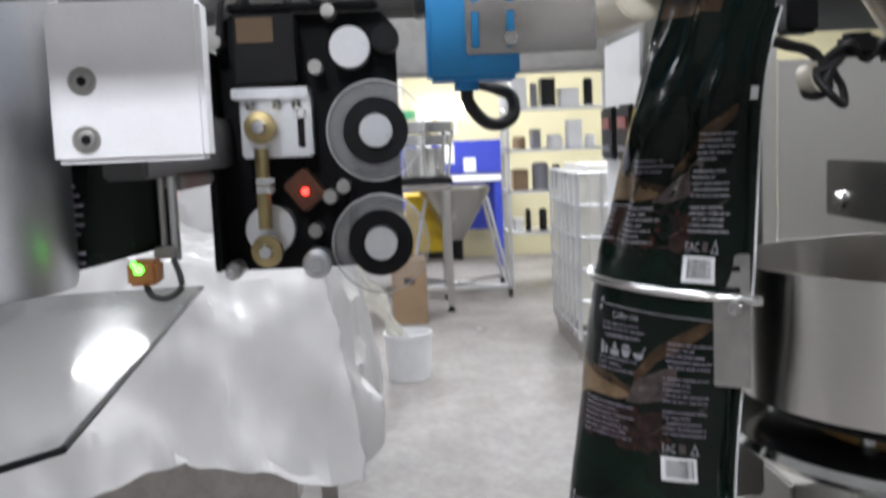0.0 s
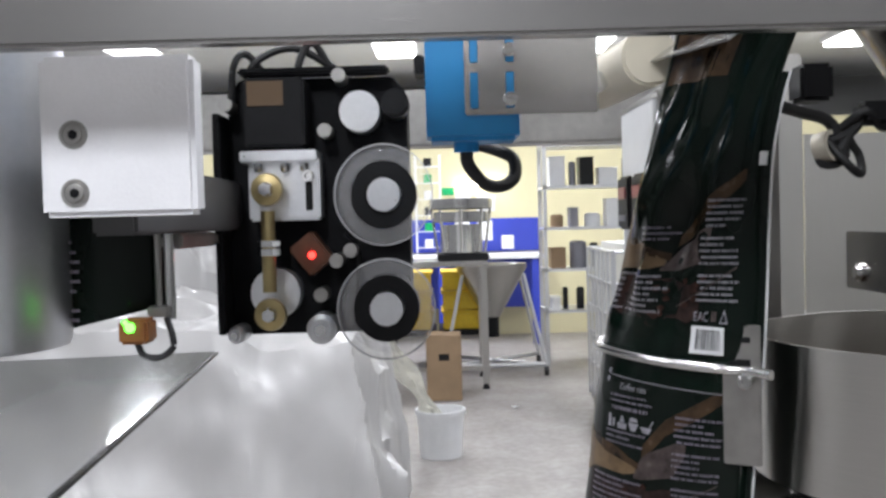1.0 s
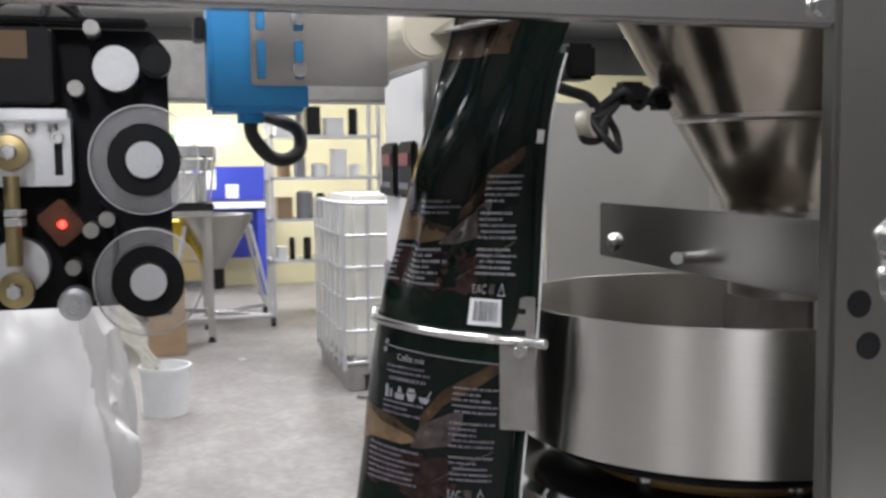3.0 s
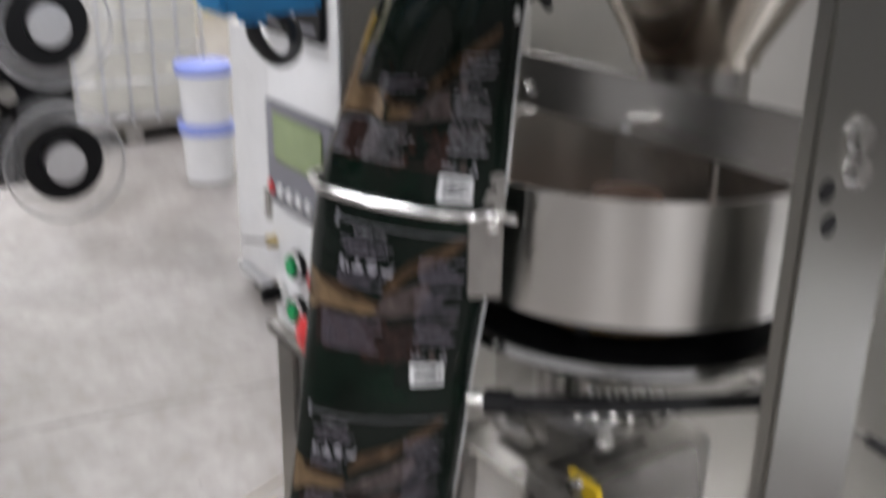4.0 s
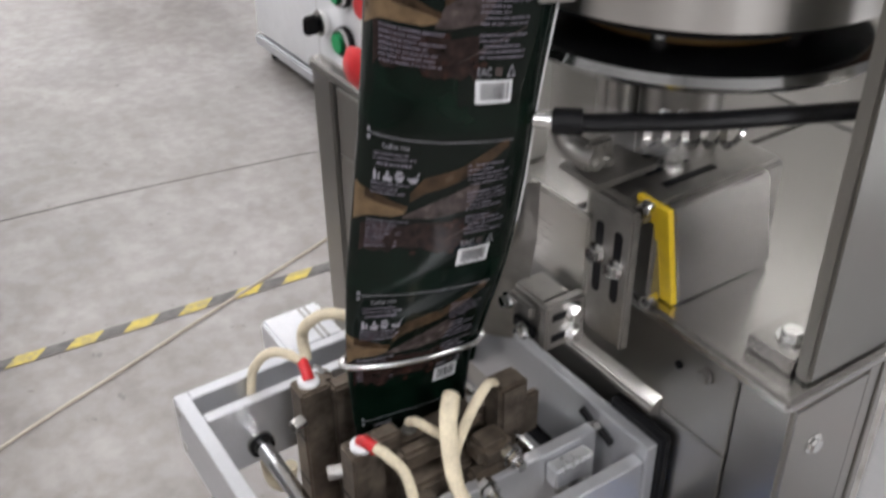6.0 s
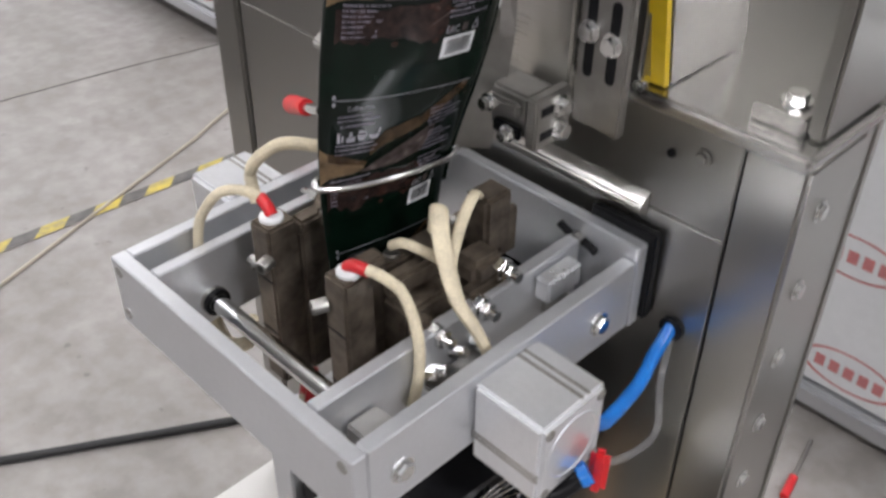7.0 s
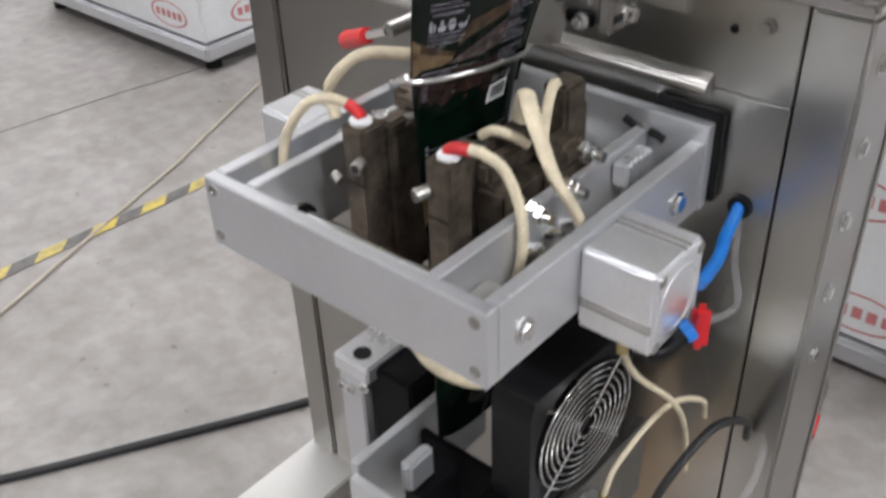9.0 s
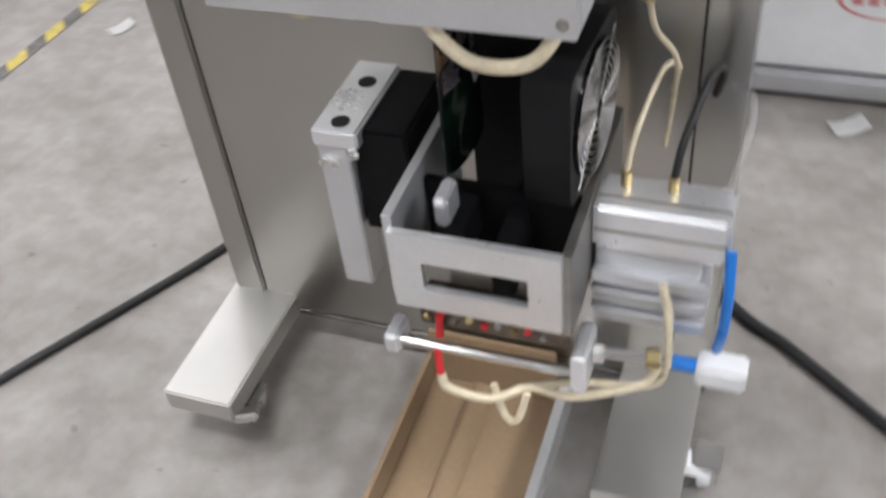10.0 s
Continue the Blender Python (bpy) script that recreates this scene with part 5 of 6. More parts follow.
def printer():
    shift["now"] = Matrix.Translation((0, 0, 1.41)) @ Matrix.Diagonal((1, 1, 1.028, 1)) @ Matrix.Translation((0, 0, -1.422))
    p = thing("ribbon_printer", -0.1, -0.38, 1.41, "black date printer with two ribbon reels and a brass linkage", "printer")
    bm = mesh()
    out = [(-0.472, 1.416), (-0.316, 1.416), (-0.316, 1.618), (-0.328, 1.632), (-0.46, 1.632), (-0.472, 1.62)]
    ends = [[bm.verts.new((x, y, z)) for y, z in out] for x in (-0.17, -0.1)]
    bm.faces.new(ends[1])
    bm.faces.new(ends[0][::-1])
    for i in range(6):
        bm.faces.new((ends[0][i], ends[0][(i + 1) % 6], ends[1][(i + 1) % 6], ends[1][i]))
    bmesh.ops.bevel(bm, geom=bm.edges[:], offset=0.0015, segments=2, affect="EDGES")
    part("base_plate", bm, BLACK_M, p)
    part("top_edge", B(-0.1, -0.075, -0.458, -0.33, 1.6325, 1.638, 0.002), BLACK_M, p)
    part("side_edge", B(-0.1, -0.06, -0.477, -0.471, 1.42, 1.6, 0.001), BLACK_M, p)
    for z, nm in ((1.531, 0), (1.438, 1)):
        r = part("ribbon_reel", lathe(mesh(), (-0.099, -0.336, z), (1, 0, 0), [(0.001, 0), (0.0405, 0), (0.0405, 0.002), (0.038, 0.003), (0.0275, 0.003)], 56), CLEAR_RING, p, "clear flange with black ribbon")
        part("ribbon", lathe(mesh(), (-0.0955, -0.336, z), (1, 0, 0), [(0.015, 0), (0.0275, 0), (0.0275, 0.03), (0.015, 0.03)], 48), BLACK, r)
        part("hub", R((-0.097, -0.336, z), (-0.058, -0.336, z), 0.0138, 36, bevel=0.001), ALU_L, r)
        part("flange", lathe(mesh(), (-0.062, -0.336, z), (1, 0, 0), [(0.028, 0), (0.0405, 0.0), (0.0405, 0.0025), (0.028, 0.0025), (0.028, 0)], 56), CLEAR_RING, r)
        # added thin ring for the bright edge of the clear flange
        part("rim", lathe(mesh(), (-0.0625, -0.336, z), (1, 0, 0), [(0.0403, 0), (0.0415, 0.0005), (0.0415, 0.003), (0.0403, 0.0035), (0.0403, 0)], 64), CLEAR_RIM, r)
    part("idler_disc", R((-0.1, -0.355, 1.6), (-0.07, -0.355, 1.6), 0.017, 36, bevel=0.001), ALU_L, p, "bare aluminium disc")
    part("idler_roller", R((-0.1, -0.325, 1.606), (-0.07, -0.325, 1.606), 0.012, 28, bevel=0.002), BLACK, p)
    part("head_block", B(-0.1, -0.07, -0.45, -0.39, 1.512, 1.565, 0.002), ALU_L, p, "machined aluminium print head block")
    part("head_top", B(-0.1, -0.06, -0.455, -0.391, 1.56, 1.569, 0.001), ALU_L, p)
    part("solenoid", B(-0.1, -0.06, -0.45, -0.4, 1.572, 1.628, 0.002), BLACK, p)
    part("coil_label", B(-0.0598, -0.059, -0.447, -0.417, 1.605, 1.625, 0), material("brown_label", (0.12, 0.07, 0.03), 0.6), p)
    part("slot", B(-0.0697, -0.069, -0.402, -0.396, 1.52, 1.545, 0.002), BLACK, p)
    capscrew(p, (-0.07, -0.399, 1.548), (1, 0, 0), 0.005, 0.008)
    for y in (-0.44, -0.418, -0.402):
        capscrew(p, (-0.065, y, 1.5585), (0, 0, -1), 0.0038, 0.006)
    part("crank_disc", R((-0.1, -0.431, 1.452), (-0.075, -0.431, 1.452), 0.021, 40, bevel=0.001), ALU_L, p, "bare aluminium crank disc")
    link = part("linkage", R((-0.05, -0.431, 1.455), (-0.05, -0.431, 1.52), 0.0058, 16), BRASS, p, "brass rod with eyes at both ends")
    for z in (1.537, 1.437):
        e = part("rod_eye", lathe(mesh(), (-0.057, -0.431, z), (1, 0, 0), [(0.006, 0), (0.0125, 0.001), (0.0135, 0.006), (0.0125, 0.012), (0.006, 0.013)], 32), BRASS, link)
        part("bolt", R((-0.06, -0.431, z), (-0.036, -0.431, z), 0.0055, 6, bevel=0.0006), SHINY, e)
    for z0, z1 in ((1.484, 1.49), (1.491, 1.4965)):
        part("lock_nut", R((-0.05, -0.431, z0), (-0.05, -0.431, z1), 0.0095, 6, bevel=0.0006), SHINY, link)
    l = part("ribbon_sensor", B(-0.012, 0.012, -0.0125, 0.0125, -0.015, 0.015, 0.002, Matrix.Translation((-0.088, -0.4, 1.484)) @ pose(0, 0, 0, 38, 0, 0)), material("amber_housing", (0.09, 0.03, 0.01), 0.35, 0, 0.3, 60), p, "amber sensor with a red light")
    part("light", R((-0.076, -0.399, 1.483), (-0.073, -0.399, 1.483), 0.003, 12), LED_R, l)
    for y, z, r in ((-0.392, 1.422, 0.0125), (-0.464, 1.419, 0.0075)):
        o = part("guide_roller", lathe(mesh(), (-0.1, y, z), (1, 0, 0), [(r, 0), (r, 0.03), (r * 0.7, 0.032), (r * 0.7, 0.036), (0.0005, 0.036)], 28), ALU, p)
        part("screw_head", R((-0.064, y, z), (-0.058, y, z), r * 0.42, 6), SHINY, o)
    for y, z in ((-0.392, 1.45), (-0.366, 1.486), (-0.378, 1.478), (-0.468, 1.608), (-0.372, 1.63), (-0.385, 1.585)):
        part("post", R((-0.1, y, z), (-0.07, y, z), 0.006, 20, bevel=0.001), STEEL_DULL, p)
    part("ribbon_web", S([(-0.085, -0.365, 1.424), (-0.085, -0.36, 1.48), (-0.085, -0.372, 1.5)], 0.0018, 6), BLACK, p)
    for i, (y0, y1) in enumerate(((-0.466, -0.44), (-0.45, -0.375), (-0.41, -0.38))):
        part("cable", S([(-0.09, y0, 1.605), (-0.085, y0 + 0.003, 1.64), (-0.09, (y0 + y1) / 2, 1.652 + 0.004 * i), (-0.1, y1, 1.638)], 0.0032, 8), RUBBER, p)
    part("guide_bar", R((-0.066, -0.474, 1.42), (-0.066, -0.474, 1.6), 0.0024, 10), SHINY, p)
    shift["now"] = Matrix.Translation((0, -0.001, -0.0145))
    a = thing("mount_block", 0.2, -0.46, 1.51, "aluminium block with two socket screws, whitened for the strong light on it", "block")
    y0, y1, z0, z1 = -0.506, -0.421, 1.521, 1.609
    # near-white base colour stands in for the strong light on the block
    part("block", B(0.198, 0.22, y0, y1, z0, z1, 0.003), material("light_whitened_aluminium", (0.9, 0.9, 0.92), 0.5, 0.1, 0.05, 40, bump=0.1, bump_scale=500), a)
    for z in (1.566, 1.534):
        part("counterbore", lathe(mesh(), (0.2202, -0.487, z), (1, 0, 0), [(0.0078, 0), (0.0078, 0.0004), (0.006, 0.0004), (0.0058, 0), (0.0005, 0)], 24), STEEL_DULL, a)
        capscrew(a, (0.2203, -0.487, z), (1, 0, 0), 0.005, 0.0012, STEEL_DULL)
        part("socket", R((0.2212, -0.487, z), (0.2217, -0.487, z), 0.0028, 6), BLACK, a)
    part("arm", B(-0.098, 0.1975, -0.487, -0.461, 1.51, 1.552, 0.002), ARM_GREY, a, "dark grey painted arm")
    part("arm_plate", B(-0.02, 0.09, -0.484, -0.464, 1.499, 1.5095, 0.002), STEEL_DULL, a)
    shift["now"] = Matrix()


def sensor():
    shift["now"] = Matrix.Translation((0, -0.004, -0.0085))
    s = thing("film_sensor", 0.12, -0.26, 1.557, "blue plastic film sensor on a slotted steel bracket", "sensor")
    part("body", B(0.11, 0.15, -0.292, -0.234, 1.557, 1.64, 0.003), BLUE, s)
    part("lens_block", B(0.112, 0.14, -0.299, -0.2925, 1.6, 1.612, 0.001), BLACK, s)
    b = part("bracket", B(0.1505, 0.1535, -0.268, -0.186, 1.572, 1.66, 0.001), STEEL_H, s, "slotted steel bracket")
    for y in (-0.262, -0.24):
        for z in (1.576, 1.604):
            part("slot", B(0.1532, 0.1539, y - 0.0025, y + 0.0025, z, z + 0.022, 0.002), BLUE, b)
    for z in (1.581, 1.611):
        capscrew(b, (0.1535, -0.24, z), (1, 0, 0), 0.0045, 0.005, SHINY)
    c = part("plug", R((0.13, -0.267, 1.557), (0.13, -0.267, 1.551), 0.008, 20), BLUE, s)
    part("cable", S([(0.13, -0.267, 1.553), (0.13, -0.266, 1.543), (0.13, -0.256, 1.531), (0.125, -0.245, 1.529), (0.118, -0.236, 1.535), (0.112, -0.236, 1.547), (0.105, -0.245, 1.553), (0.09, -0.256, 1.558)], 0.0042, 12), RUBBER, c)


def top_rollers():
    shift["now"] = Matrix()
    r = thing("film_roller", 0.0, -0.14, 1.61, "pale roller and steel plate turning the film", "roller")
    part("roller", R((-0.1, -0.15, 1.613), (0.05, -0.135, 1.613), 0.021, 36, bevel=0.002), material("ivory_nylon", (0.62, 0.57, 0.45), 0.5, 0, 0.1, 20), r)
    part("axle", R((-0.12, -0.165, 1.603), (0.0, -0.165, 1.603), 0.008, 20), SHINY, r)
    part("forming_plate", B(-0.06, 0.07, -0.002, 0.0, -0.03, 0.03, 0.0008, Matrix.Translation((0.06, -0.105, 1.625)) @ pose(0, 0, 0, -55, 0, 20)), STEEL_H, r)
    g = thing("duct_beam", -0.6, -0.2, 1.57, "grey steel box beam behind the film", "beam")
    part("beam", B(-0.66, -0.6, -0.7, 0.1, 1.602, 1.68, 0.003), STEEL_DULL, g)
    k = thing("cable_bundle", 0.02, 0.0, 1.55, "bundle of black cables with a white eyelet", "cable")
    part("eyelet", lathe(mesh(), (0.02, 0.002, 1.547), (0.75, 0.6, 0.15), [(0.0085, -0.006), (0.0115, -0.006), (0.012, 0.006), (0.0085, 0.006), (0.0085, -0.006)], 28), IVORY, k)
    part("connector", B(-0.01, 0.02, -0.016, 0.009, 1.582, 1.61, 0.003), BLACK, k)
    for pts in ([(0.06, -0.05, 1.575), (0.03, -0.02, 1.572), (0.02, 0.005, 1.565), (0.02, 0.015, 1.54), (0.02, 0.0, 1.535), (0.02, -0.005, 1.55)],
                [(0.02, 0.0, 1.55), (0.02, 0.02, 1.558), (0.02, 0.035, 1.572), (0.02, 0.06, 1.565), (0.02, 0.075, 1.57)],
                [(0.02, 0.01, 1.54), (0.02, 0.025, 1.565), (0.02, 0.045, 1.575), (0.02, 0.07, 1.562)]):
        part("cable", S(pts, 0.0045, 10), RUBBER, k)
    for pts in ([(0.02, 0.0, 1.555), (0.03, 0.012, 1.535), (0.024, 0.026, 1.526), (0.012, 0.03, 1.54), (0.018, 0.02, 1.557), (0.02, 0.04, 1.572)],
                [(0.02, 0.012, 1.56), (0.03, 0.028, 1.572), (0.02, 0.045, 1.56), (0.026, 0.06, 1.574), (0.02, 0.085, 1.566)]):
        part("cable", S(pts, 0.0032, 10), RUBBER, k)
    part("clip", B(0.01, 0.03, 0.025, 0.05, 1.562, 1.58, 0.004), BLACK, k)
    part("clip", B(0.01, 0.03, 0.055, 0.082, 1.558, 1.575, 0.004), BLACK, k)


def film_feed():
    d = thing("feed_drum", 0.12, -0.61, 1.424, "satin steel forming tube with film running behind it", "drum")
    part("tube", lathe(mesh(), (0.12, -0.615, 0), (0, 0, 1), [(0.07, 1.426), (0.078, 1.424), (0.08, 1.43), (0.08, 1.72), (0.07, 1.72), (0.07, 1.426)], 72), SATIN, d)
    bm = mesh()
    rows = []
    for i in range(15):
        t = i / 14
        y = -0.58 + 0.108 * t
        x = 0.05 + 0.05 * math.sin(math.pi * (0.15 + 0.6 * t))
        rows.append([bm.verts.new((x + 0.004 * math.sin(6 * t), y, 1.424 + 0.024 * t)), bm.verts.new((x, y, 1.49)), bm.verts.new((x - 0.01, y + 0.004, 1.6))])
    for a, b in zip(rows, rows[1:]):
        for k in range(2):
            bm.faces.new((a[k], a[k + 1], b[k + 1], b[k]))
    part("film_web", bm, FILM, d, "dark printed film web")
    for i in range(9):
        z = 1.438 + 0.0065 * i
        part("small_print", B(0.104, 0.1045, -0.543, -0.543 + random.uniform(0.006, 0.013), z, z + 0.002, 0), INK_G, d)
    part("guide_post", R((0.1, -0.4715, 1.438), (0.1, -0.4715, 1.6), 0.0035, 14), SHINY, d)
    part("guide_post", R((0.1, -0.479, 1.445), (0.1, -0.479, 1.6), 0.0025, 14), STEEL_DULL, d)
    s = thing("mark_sensor", 0.12, -0.487, 1.425, "small amber mark sensor with a green light", "sensor")
    part("case", B(0.11, 0.132, -0.497, -0.478, 1.425, 1.441, 0.002), material("amber_case", (0.24, 0.09, 0.02), 0.4, 0, 0.3, 50), s)
    part("clip", B(0.0985, 0.1125, -0.484, -0.47, 1.4405, 1.4475, 0.001), STEEL_DULL, s)
    part("light", R((0.132, -0.489, 1.436), (0.1335, -0.489, 1.436), 0.0032, 14), LED_G, s)
    part("light", R((0.132, -0.492, 1.4395), (0.1333, -0.492, 1.4395), 0.0018, 12), LED_G, s)
    part("cable", S([(0.122, -0.488, 1.426), (0.122, -0.484, 1.417), (0.122, -0.474, 1.415), (0.122, -0.465, 1.421), (0.122, -0.465, 1.43), (0.115, -0.47, 1.44)], 0.0022, 8), RUBBER, s)
    g = thing("acrylic_guard", 0.26, -0.58, 1.405, "clear acrylic guard plate with dark polished edges", "guard")
    out = [(-0.453, -0.571), (0.21, -0.519), (0.35, -0.63), (-0.4, -0.9)]
    bm = mesh()
    lo = [bm.verts.new((x, y, 1.3395)) for x, y in out]
    hi = [bm.verts.new((x, y, 1.344)) for x, y in out]
    bm.faces.new(hi)
    bm.faces.new(lo[::-1])
    for i in range(4):
        bm.faces.new((lo[i], lo[(i + 1) % 4], hi[(i + 1) % 4], hi[i]))
    part("plate", bm, CLEAR, g, smooth=False).visible_shadow = False
    for (ax, ay), (bx, by) in ((out[0], out[1]), (out[1], out[2])):
        part("edge_trim", S([(ax, ay, 1.342), (bx, by, 1.342)], 0.0024, 8, 1), BLACK, g)
    part("bracket", R((0.195, -0.615, 1.343), (0.195, -0.615, 1.432), 0.005, 14), STEEL_DULL, g)

SATIN = material("satin_steel", (0.72, 0.73, 0.76), 0.38, 1, 0.08, 6, (1, 1, 1), 0.05, 200)


# ---- the rest of the workshop ----


def tote(x, y):
    t = thing("tote_container", x - 0.55, y + 0.55, FLOOR, "milky plastic liquid container in a steel tube cage on a pallet", "container")
    part("bottle", B(x - 1.12, x - 0.03, y + 0.03, y + 1.02, 0.13, 1.3, 0.06), TRANSLUCENT, t)
    part("base", B(x - 1.15, x, y, y + 1.05, 0.06, 0.12, 0.01), STEEL_DULL, t)
    for k in range(3):
        part("runner", B(x - 1.15, x, y + 0.02 + 0.44 * k, y + 0.14 + 0.44 * k, FLOOR, 0.059, 0.01), STEEL_DULL, t)
    for k in range(6):
        z = 0.15 + 0.22 * k
        part("hoop", S([(x, y, z), (x, y + 1.05, z), (x - 1.15, y + 1.05, z), (x - 1.15, y, z), (x, y, z)], 0.012, 8, 1), ALU, t)
    for k in range(7):
        part("bar", R((x + 0.004, y + 0.005 + 0.17 * k, 0.1), (x + 0.004, y + 0.005 + 0.17 * k, 1.26), 0.012, 8), ALU, t)
        part("bar", R((x - 1.145 + 0.19 * k, y - 0.004, 0.1), (x - 1.145 + 0.19 * k, y - 0.004, 1.26), 0.012, 8), ALU, t)
    part("cap", R((x - 0.55, y + 0.5, 1.3), (x - 0.55, y + 0.5, 1.36), 0.11, 28), BLACK, t)


def bucket(x, y, z, lid, r=0.155, h=0.33):
    b = thing("bucket", x, y, z, "white plastic bucket with a blue lid" if lid else "open white plastic bucket with a crumpled bag", "bucket", "buckets")
    part("body", lathe(mesh(), (x, y, z), (0, 0, 1), [(0.001, 0), (r * 0.86, 0), (r * 0.97, h * 0.9), (r * 1.04, h * 0.9), (r * 1.04, h), (r * 0.95, h), (r * 0.84, 0.02), (0.001, 0.02)], 36), PLASTIC_W, b)
    if lid:
        part("lid", lathe(mesh(), (x, y, z + h), (0, 0, 1), [(r * 1.08, -0.04), (r * 1.08, 0.012), (r * 0.9, 0.012), (r * 0.88, 0.004), (0.001, 0.004)], 36), material("pale_blue_lid", (0.25, 0.32, 0.75), 0.4), b)


def hanging_bag():
    """Strip of plastic sheeting that hangs into the open bucket."""
    t = thing("plastic_strip", -5.6, -0.5, FLOOR + 0.03, "crumpled clear plastic strip hanging into the white bucket", "plastic sheet")
    bm = mesh()
    line = smooth_path([(-5.3, -0.78, 0.95), (-5.4, -0.66, 0.78), (-5.52, -0.54, 0.52), (-5.6, -0.42, 0.3), (-5.63, -0.35, 0.1)], 8)
    rows = []
    for i, p in enumerate(line):
        w = 0.13 + 0.05 * math.sin(i * 0.5)
        rows.append([bm.verts.new(p + Vector((0.04 * noise.noise(Vector((k * 0.6, i * 0.4, 1.0))), (k / 6 - 0.5) * w, 0.03 * noise.noise(Vector((k * 0.8, i * 0.3, 4.0)))))) for k in range(7)])
    for a, b in zip(rows, rows[1:]):
        for k in range(6):
            bm.faces.new((a[k], a[k + 1], b[k + 1], b[k]))
    bmesh.ops.solidify(bm, geom=bm.faces[:], thickness=0.003)
    part("strip", bm, TRANSLUCENT, t)


def paper_scrap(x, y, sx, sy, turn):
    t = thing("paper_scrap", x, y, FLOOR, "small curled white paper scrap on the concrete", "paper", "scraps on the floor")
    bm = mesh()
    m = Matrix.Translation((x, y, FLOOR)) @ pose(0, 0, 0, 0, 0, turn)
    rows = [[bm.verts.new(m @ Vector((sx * (i / 6 - 0.5), sy * (k - 0.5), 0.003 + 0.03 * (i / 6 - 0.4) ** 2 + 0.004 * k))) for k in (0, 1)] for i in range(7)]
    for a, b in zip(rows, rows[1:]):
        bm.faces.new((a[0], a[1], b[1], b[0]))
    bmesh.ops.solidify(bm, geom=bm.faces[:], thickness=0.0015)
    part("sheet", bm, PAPER, t)


def carton(x, y, z, sx, sy, sz, label="brown cardboard carton with a hand hole"):
    c = thing("carton", x, y, z, label, "carton", "cartons")
    part("box", B(x - sx / 2, x + sx / 2, y - sy / 2, y + sy / 2, z, z + sz, 0.006), CARD, c)
    part("hand_hole", B(x + sx / 2, x + sx / 2 + 0.002, y - sy * 0.15, y + sy * 0.15, z + sz * 0.62, z + sz * 0.72, 0), BLACK, c)
    part("flap", B(x - sx / 2, x + sx / 2 - 0.01, y - sy / 2 + 0.01, y + 0.0, z + sz, z + sz + 0.006, 0.002), CARD, c)


def drape(name, label, x0, x1, y0, y1, top, low, seed, amp=0.05):
    """Plastic sheeting thrown over a machine: sags between supports and hangs in folds."""
    rng = random.Random(seed)
    ph = [rng.uniform(0, 6) for _ in range(8)]
    bm = mesh()
    nx, ny = 90, 90
    m = 0.18
    g = []
    for i in range(nx + 1):
        row = []
        for j in range(ny + 1):
            u, v = i / nx * (1 + 2 * m) - m, j / ny * (1 + 2 * m) - m
            cu, cv = min(1, max(0, u)), min(1, max(0, v))
            x, y = x0 + (x1 - x0) * cu, y0 + (y1 - y0) * cv
            drop = max(abs(u - cu), abs(v - cv)) / m
            z = top - 0.03 * math.sin(5 * cu + ph[0]) * math.sin(4 * cv + ph[1]) - amp * (0.5 + 0.5 * math.sin(7 * cv + 5 * cu + ph[2]))
            z = z - (z - low - 0.06 * math.sin(6 * (cu + cv) + ph[3])) * drop ** 1.1
            fold = drop * 0.03 * (math.sin(19 * (cu + cv) + ph[4]) + 0.5 * math.sin(33 * (cu - cv) + ph[5]))
            x += (u - cu) / m * 0.1 + (fold if abs(u - cu) > 0 else 0)
            y += (v - cv) / m * 0.1 + (fold if abs(v - cv) > 0 else 0)
            p = Vector((x, y, z))
            # creases: folded noise gives sharp ridges between flat facets
            q = p * 4 + Vector((ph[6], ph[7], 0))
            p += Vector((0.05, 0.05, 0.09)) * (0.5 - abs(noise.noise(q))) + Vector((0.016, 0.016, 0.03)) * (0.4 - abs(noise.noise(q * 2.3))) + Vector((0.004, 0.004, 0.005)) * noise.noise(q * 7)
            row.append(bm.verts.new(p))
        g.append(row)
    for i in range(nx):
        for j in range(ny):
            bm.faces.new((g[i][j], g[i + 1][j], g[i + 1][j + 1], g[i][j + 1]))
    t = thing(name, (x0 + x1) / 2, (y0 + y1) / 2, FLOOR, label, "covered machine")
    part("sheeting", bm, SHEET, t)
    part("body", B(x0 + 0.1, x1 - 0.1, y0 + 0.1, y1 - 0.1, low - 0.1, top - 0.24, 0.01), STEEL_DULL, t)
    for x in (x0 + 0.1, x1 - 0.1):
        for y in (y0 + 0.1, y1 - 0.1):
            part("leg", B(x - 0.03, x + 0.03, y - 0.03, y + 0.03, FLOOR, low - 0.1, 0.004), STEEL_DULL, t)


